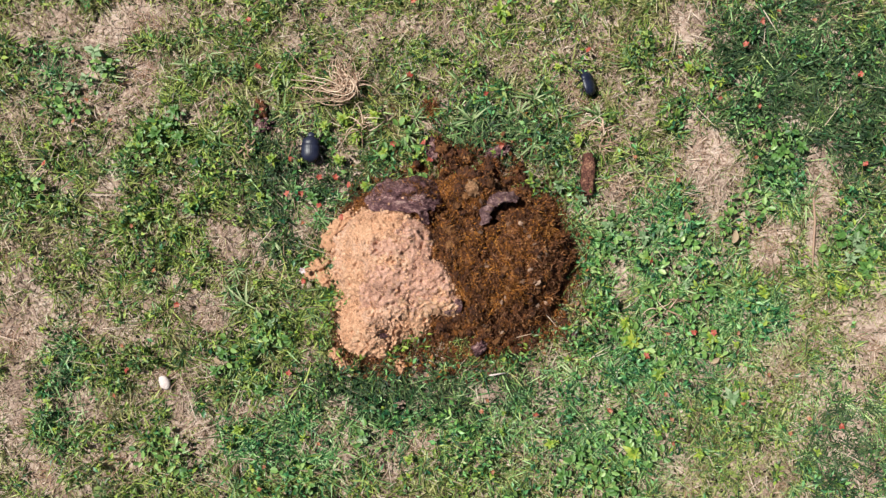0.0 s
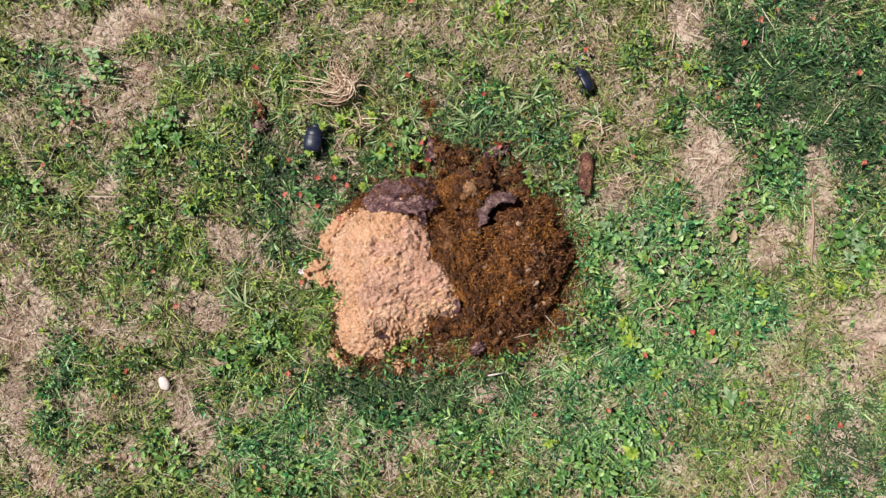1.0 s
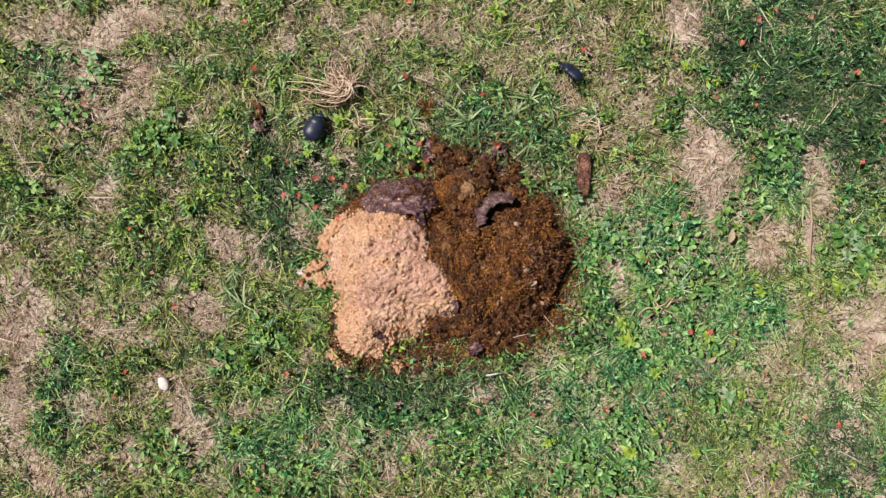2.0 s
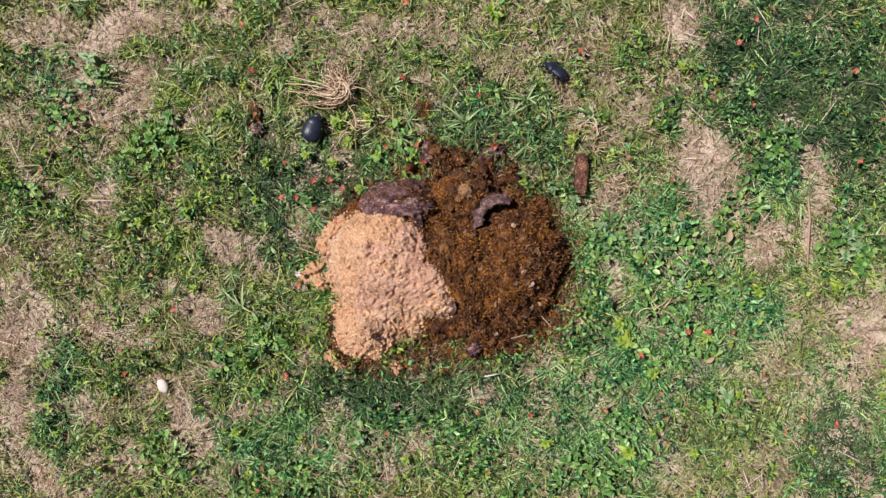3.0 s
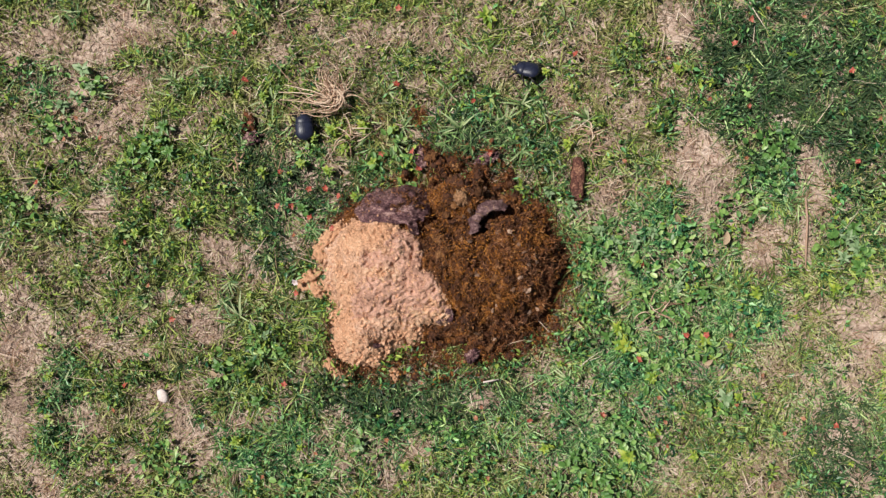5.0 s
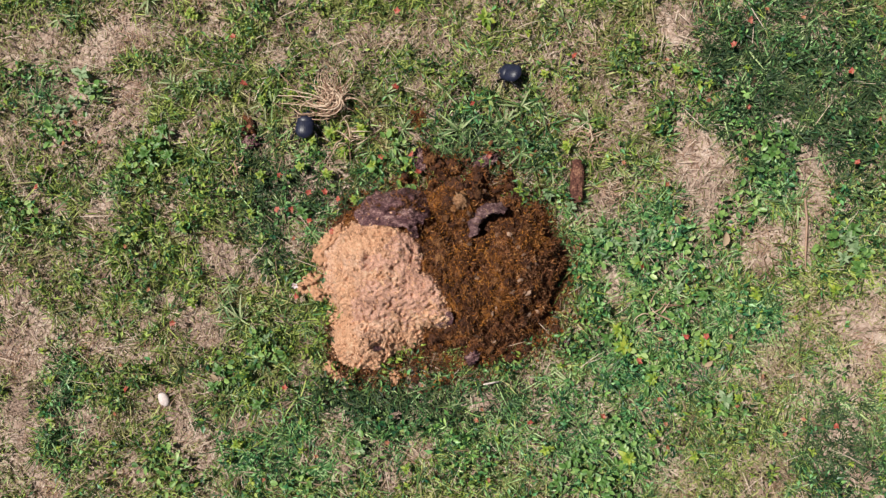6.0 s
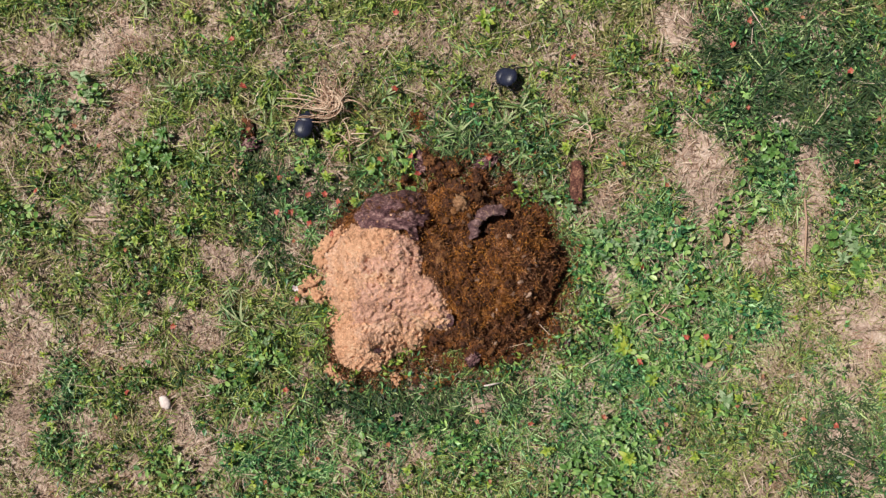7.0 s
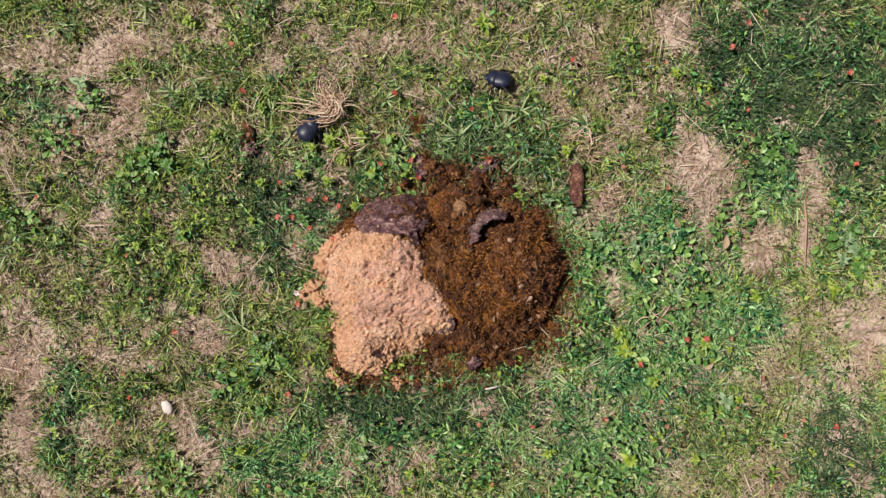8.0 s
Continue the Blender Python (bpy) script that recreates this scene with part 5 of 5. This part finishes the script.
while made < 130:
    x, y = r.uniform(-0.50, 0.50), r.uniform(-0.29, 0.29)
    broad = made < len(BROAD_TUFTS)
    if broad:
        x, y = BROAD_TUFTS[made]
    at = (np.array([x]), np.array([y]))
    if not broad and (field(*at, BARE)[0] > 0.3 or heap_form(*at)[0] > -0.02 or field(*at, TRAILS, 0.5, 0.1)[0] > 0.1 or r.random() < 0.5 * field(*at, DRY_ZONES)[0]):
        continue
    t = tagged(new("grass_tuft"), "small fan of pale green grass blades", "grass tuft", "grass tufts")
    t.matrix_basis = pose(x, y, float(land(*at)[0]) + 0.003)
    reach = r.uniform(0.016, 0.025) if broad else r.uniform(0.010, 0.020)
    lean = r.uniform(0, 360)
    for k in range(r.randint(8, 14)):
        L = reach * r.uniform(0.6, 1.15)
        piece("blade", r.choice(BLADE_MESHES), t, pose(r.gauss(0, 0.0012), r.gauss(0, 0.0012), 0.001, 0, -r.uniform(8, 50), lean + r.gauss(0, 85)) @ Matrix.Diagonal((L, L, L, 1)))
    made += 1
GREY = [(-0.396, 0.204, 18), (-0.386, 0.185, 15), (-0.421, 0.165, 14), (0.259, -0.039, 11), (0.306, -0.161, 16), (-0.405, 0.175, 13), (0.252, 0.016, 14), (0.442, 0.013, 16), (0.451, 0.001, 17), (0.436, -0.009, 15),
        (0.257, -0.024, 10), (0.173, 0.023, 13), (0.189, 0.010, 14), (0.211, 0.010, 14), (0.230, 0.020, 13), (-0.193, -0.090, 11), (-0.092, -0.211, 14), (0.142, 0.051, 12), (0.117, 0.064, 11)]
for k, (x, y, s) in enumerate(GREY):
    plant("grey", "pale grey-green broad-leaved weed in the turf", x, y, s * 0.000625 * 1.3, 10, 200 + k)
GREEN = [(-0.312, 0.127, 18), (-0.325, 0.114, 16), (-0.299, 0.111, 15), (0.449, 0.023, 18), (0.454, -0.018, 18), (0.216, -0.071, 15), (0.241, -0.065, 14), (0.179, -0.093, 15), (-0.246, -0.125, 16), (-0.252, -0.143, 13),
         (-0.202, -0.162, 14), (0.141, -0.223, 14), (0.172, -0.248, 15), (0.122, -0.248, 15), (0.375, 0.089, 17), (0.363, 0.108, 15), (0.385, 0.114, 15), (-0.153, 0.048, 14), (-0.286, 0.032, 15), (-0.306, 0.140, 15), (0.285, -0.049, 14)]
for k, (x, y, s) in enumerate(GREEN):
    plant("green", "fresh green round-leaved weed in the turf", x, y, s * 0.000625 * 1.3, 11, 300 + k)

def dead_leaf(x, y, length, turn, z):
    ob = new("dead_leaf", DEAD_LEAF)
    ob.matrix_basis = pose(x, y, z, 6, -4, turn) @ Matrix.Diagonal((length, length, length, 1))
    tagged(ob, "curled beige dead leaf on green weeds", "dead leaf", "dead leaves")

DEAD_LEAF = leaf_mesh("dead_leaf", CHIP_PALE, 1.0, 0.5, 0.3, 0.2)
for x, y, length, turn in ((0.247, 0.018, 0.017, 60), (0.258, 0.027, 0.014, 100), (0.308, 0.006, 0.016, 80), (0.243, 0.013, 0.012, 20), (-0.246, -0.134, 0.010, 140), (0.284, -0.124, 0.011, 30)):
    dead_leaf(x, y, length, turn, 0.014)
stems("dry_twig", "brittle grey-brown branching dead twig", (0.235, -0.067), 11, (0.010, 0.030), (0.003, 0.008), 21, (-40, 200), thick=0.0007, low=0.014, root=0.006)
sx, sy = 0.258, -0.020
single("stone", "tiny white speck of quartz in the turf", "stone", lump_mesh("stone", (0.0030, 0.0024, 0.0022), STONE, 6, 0.2), pose(sx, sy, 0.010, 0, 0, 20))

# ---- red flowers ----
def petal_mesh(mat, name="petal"):
    return leaf_mesh(name, mat, 1.0, 0.72, 0.10, 0.12)

PETALS = {"red": petal_mesh(PETAL), "pale": petal_mesh(PETAL_PALE)}

def heart_mesh():
    bm = ball(bmesh.new(), 1.0, 1)
    me = bpy.data.meshes.new("heart")
    bm.to_mesh(me)
    bm.free()
    me.materials.append(HEART)
    return me

HEART_MESH = heart_mesh()

def flower(kind, label, x, y, radius, seed):
    r = random.Random(seed)
    f = tagged(new("flower"), label, "flower", "small red flowers")
    f.matrix_basis = pose(x, y, float(land(np.array(x), np.array(y))), 0, 0, r.uniform(0, 360))
    top = r.uniform(0.016, 0.022)
    part("stalk", tube(bmesh.new(), [(0, 0.001, 0), (0.0004, 0, top * 0.6), (0, 0, top)], [0.0005, 0.0004, 0.0004], 5), STEM, f)
    tilt = pose(0, 0, top, r.uniform(-35, 35), r.uniform(-35, 35))
    for k in range(5):
        L = radius * r.uniform(0.8, 1.15)
        piece("petal", PETALS[kind], f, tilt @ pose(0, 0, 0, 0, r.uniform(-30, -5), 72 * k + r.uniform(-12, 12)) @ Matrix.Diagonal((L, L, L, 1)))
    piece("heart", HEART_MESH, f, tilt @ Matrix.Diagonal((0.0009, 0.0009, 0.0008, 1)))

RED = [(-0.215, 0.190), (-0.225, 0.241), (-0.046, 0.269), (-0.049, 0.184), (0.148, 0.215), (0.034, 0.164), (0.339, 0.252), (0.322, 0.226), (0.450, 0.195), (0.334, 0.157), (-0.440, 0.078), (-0.293, -0.071), (-0.342, -0.142),
       (-0.171, -0.143), (-0.176, 0.088), (-0.145, 0.069), (-0.127, 0.070), (-0.111, 0.062), (-0.179, 0.051), (-0.164, 0.051), (-0.143, 0.038), (-0.119, 0.026), (-0.025, 0.090), (0.212, -0.118), (0.172, -0.177), (0.264, -0.091), (0.285, -0.091),
       (0.093, -0.181), (0.424, -0.190), (0.217, -0.015), (-0.158, -0.043), (0.053, 0.108), (-0.065, 0.108), (-0.031, 0.109), (0.453, 0.095)]
for k, (x, y) in enumerate(RED):
    flower("red", "tiny scarlet five-petalled flower among grass", x, y, 0.0043, 400 + k)
PALE = [(0.396, 0.253), (0.331, 0.100), (-0.345, 0.013), (-0.356, -0.169), (-0.161, 0.019), (0.198, 0.097), (0.246, 0.073), (0.231, -0.158), (0.310, -0.092), (0.041, -0.168), (0.036, -0.180), (-0.195, -0.242), (-0.198, -0.264), (-0.061, -0.203),
        (-0.137, -0.216), (0.100, -0.270), (0.048, -0.242), (0.387, -0.181), (0.367, -0.198), (0.346, -0.136), (0.318, -0.167), (0.238, -0.185), (0.240, -0.210), (-0.373, 0.127), (-0.414, 0.127), (-0.398, 0.149), (0.250, 0.210), (0.292, 0.165),
        (-0.208, 0.141), (0.359, 0.264), (0.479, 0.143), (0.235, -0.093), (-0.319, -0.035), (-0.350, -0.116)]
for k, (x, y) in enumerate(PALE):
    flower("pale", "small faded orange-red flower among grass", x, y, 0.0033, 500 + k)

PETALS["white"] = petal_mesh(PETAL_WHITE)
flower("white", "tiny pinkish white flower beside the sand", -0.160, -0.032, 0.0042, 900)

# ---- what moves ----
# seconds, x, y, heading, nose down, roll
ROUTE_A = [(0, -0.155, 0.103, 0, 0, 0), (0.5, -0.153, 0.109, -6, 0, 0), (1, -0.150, 0.114, -8, 0, 0), (1.5, -0.151, 0.121, -20, 0, 4), (1.7, -0.149, 0.124, -25, 0, 4), (2.8, -0.146, 0.131, -25, 0, 6), (3, -0.147, 0.129, -20, 0, 8),
           (3.5, -0.153, 0.129, -5, 0, 42), (4, -0.152, 0.132, 3, 0, 38), (4.5, -0.152, 0.135, 5, 0, 24), (5.8, -0.1485, 0.1435, 0, 10, 0), (6, -0.148, 0.1435, -5, 10, 0), (6.5, -0.148, 0.1455, -14, 10, 0), (7, -0.148, 0.1465, -16, 10, 0),
           (7.5, -0.147, 0.1465, -28, 10, 0), (8, -0.143, 0.1475, -36, 8, 0)]
ROUTE_B = [(0, 0.1428, 0.1800, 12, 4, 48), (0.5, 0.1411, 0.1810, 20, 4, 48), (1, 0.1423, 0.1823, 25, 4, 50), (1.5, 0.1370, 0.1843, 40, 4, 52), (1.7, 0.1346, 0.1867, 46, 4, 52), (2.8, 0.1209, 0.1897, 48, 4, 50),
           (3, 0.1172, 0.1905, 50, 4, 50), (3.5, 0.1112, 0.1954, 66, 4, 50), (4, 0.1079, 0.1967, 70, 4, 46), (4.5, 0.1022, 0.1965, 70, 4, 40), (5.8, 0.0817, 0.1970, 68, 30, 8), (6, 0.0800, 0.1973, 66, 34, 4),
           (6.5, 0.0795, 0.1945, 64, 38, 0), (7, 0.0764, 0.1946, 64, 36, 0), (7.5, 0.0747, 0.1959, 66, 28, 8), (8, 0.0653, 0.1949, 70, 10, 24)]

def motions():
    for beetle, legs, route in ((BEETLE_A, LEGS_A, ROUTE_A), (BEETLE_B, LEGS_B, ROUTE_B)):
        walk(beetle, [(t, pose(x, y, 0.0080, -p, w, a)) for t, x, y, a, p, w in route])
        for k, (leg, side, y0) in enumerate(legs):
            rows = []
            for i in range(65):
                t = i * 0.125
                pace = math.hypot(np.interp(t + 0.2, [r[0] for r in route], [r[1] for r in route]) - np.interp(t - 0.2, [r[0] for r in route], [r[1] for r in route]),
                                  np.interp(t + 0.2, [r[0] for r in route], [r[2] for r in route]) - np.interp(t - 0.2, [r[0] for r in route], [r[2] for r in route]))
                swing = (4 + 14 * min(pace / 0.005, 1)) * math.sin(t * 2 * math.pi * 1.9 + math.pi * k)
                rows.append((t, pose(side * 0.0062, y0, 0.0060, 0, 0, side * swing)))
            walk(leg, rows)

motions()
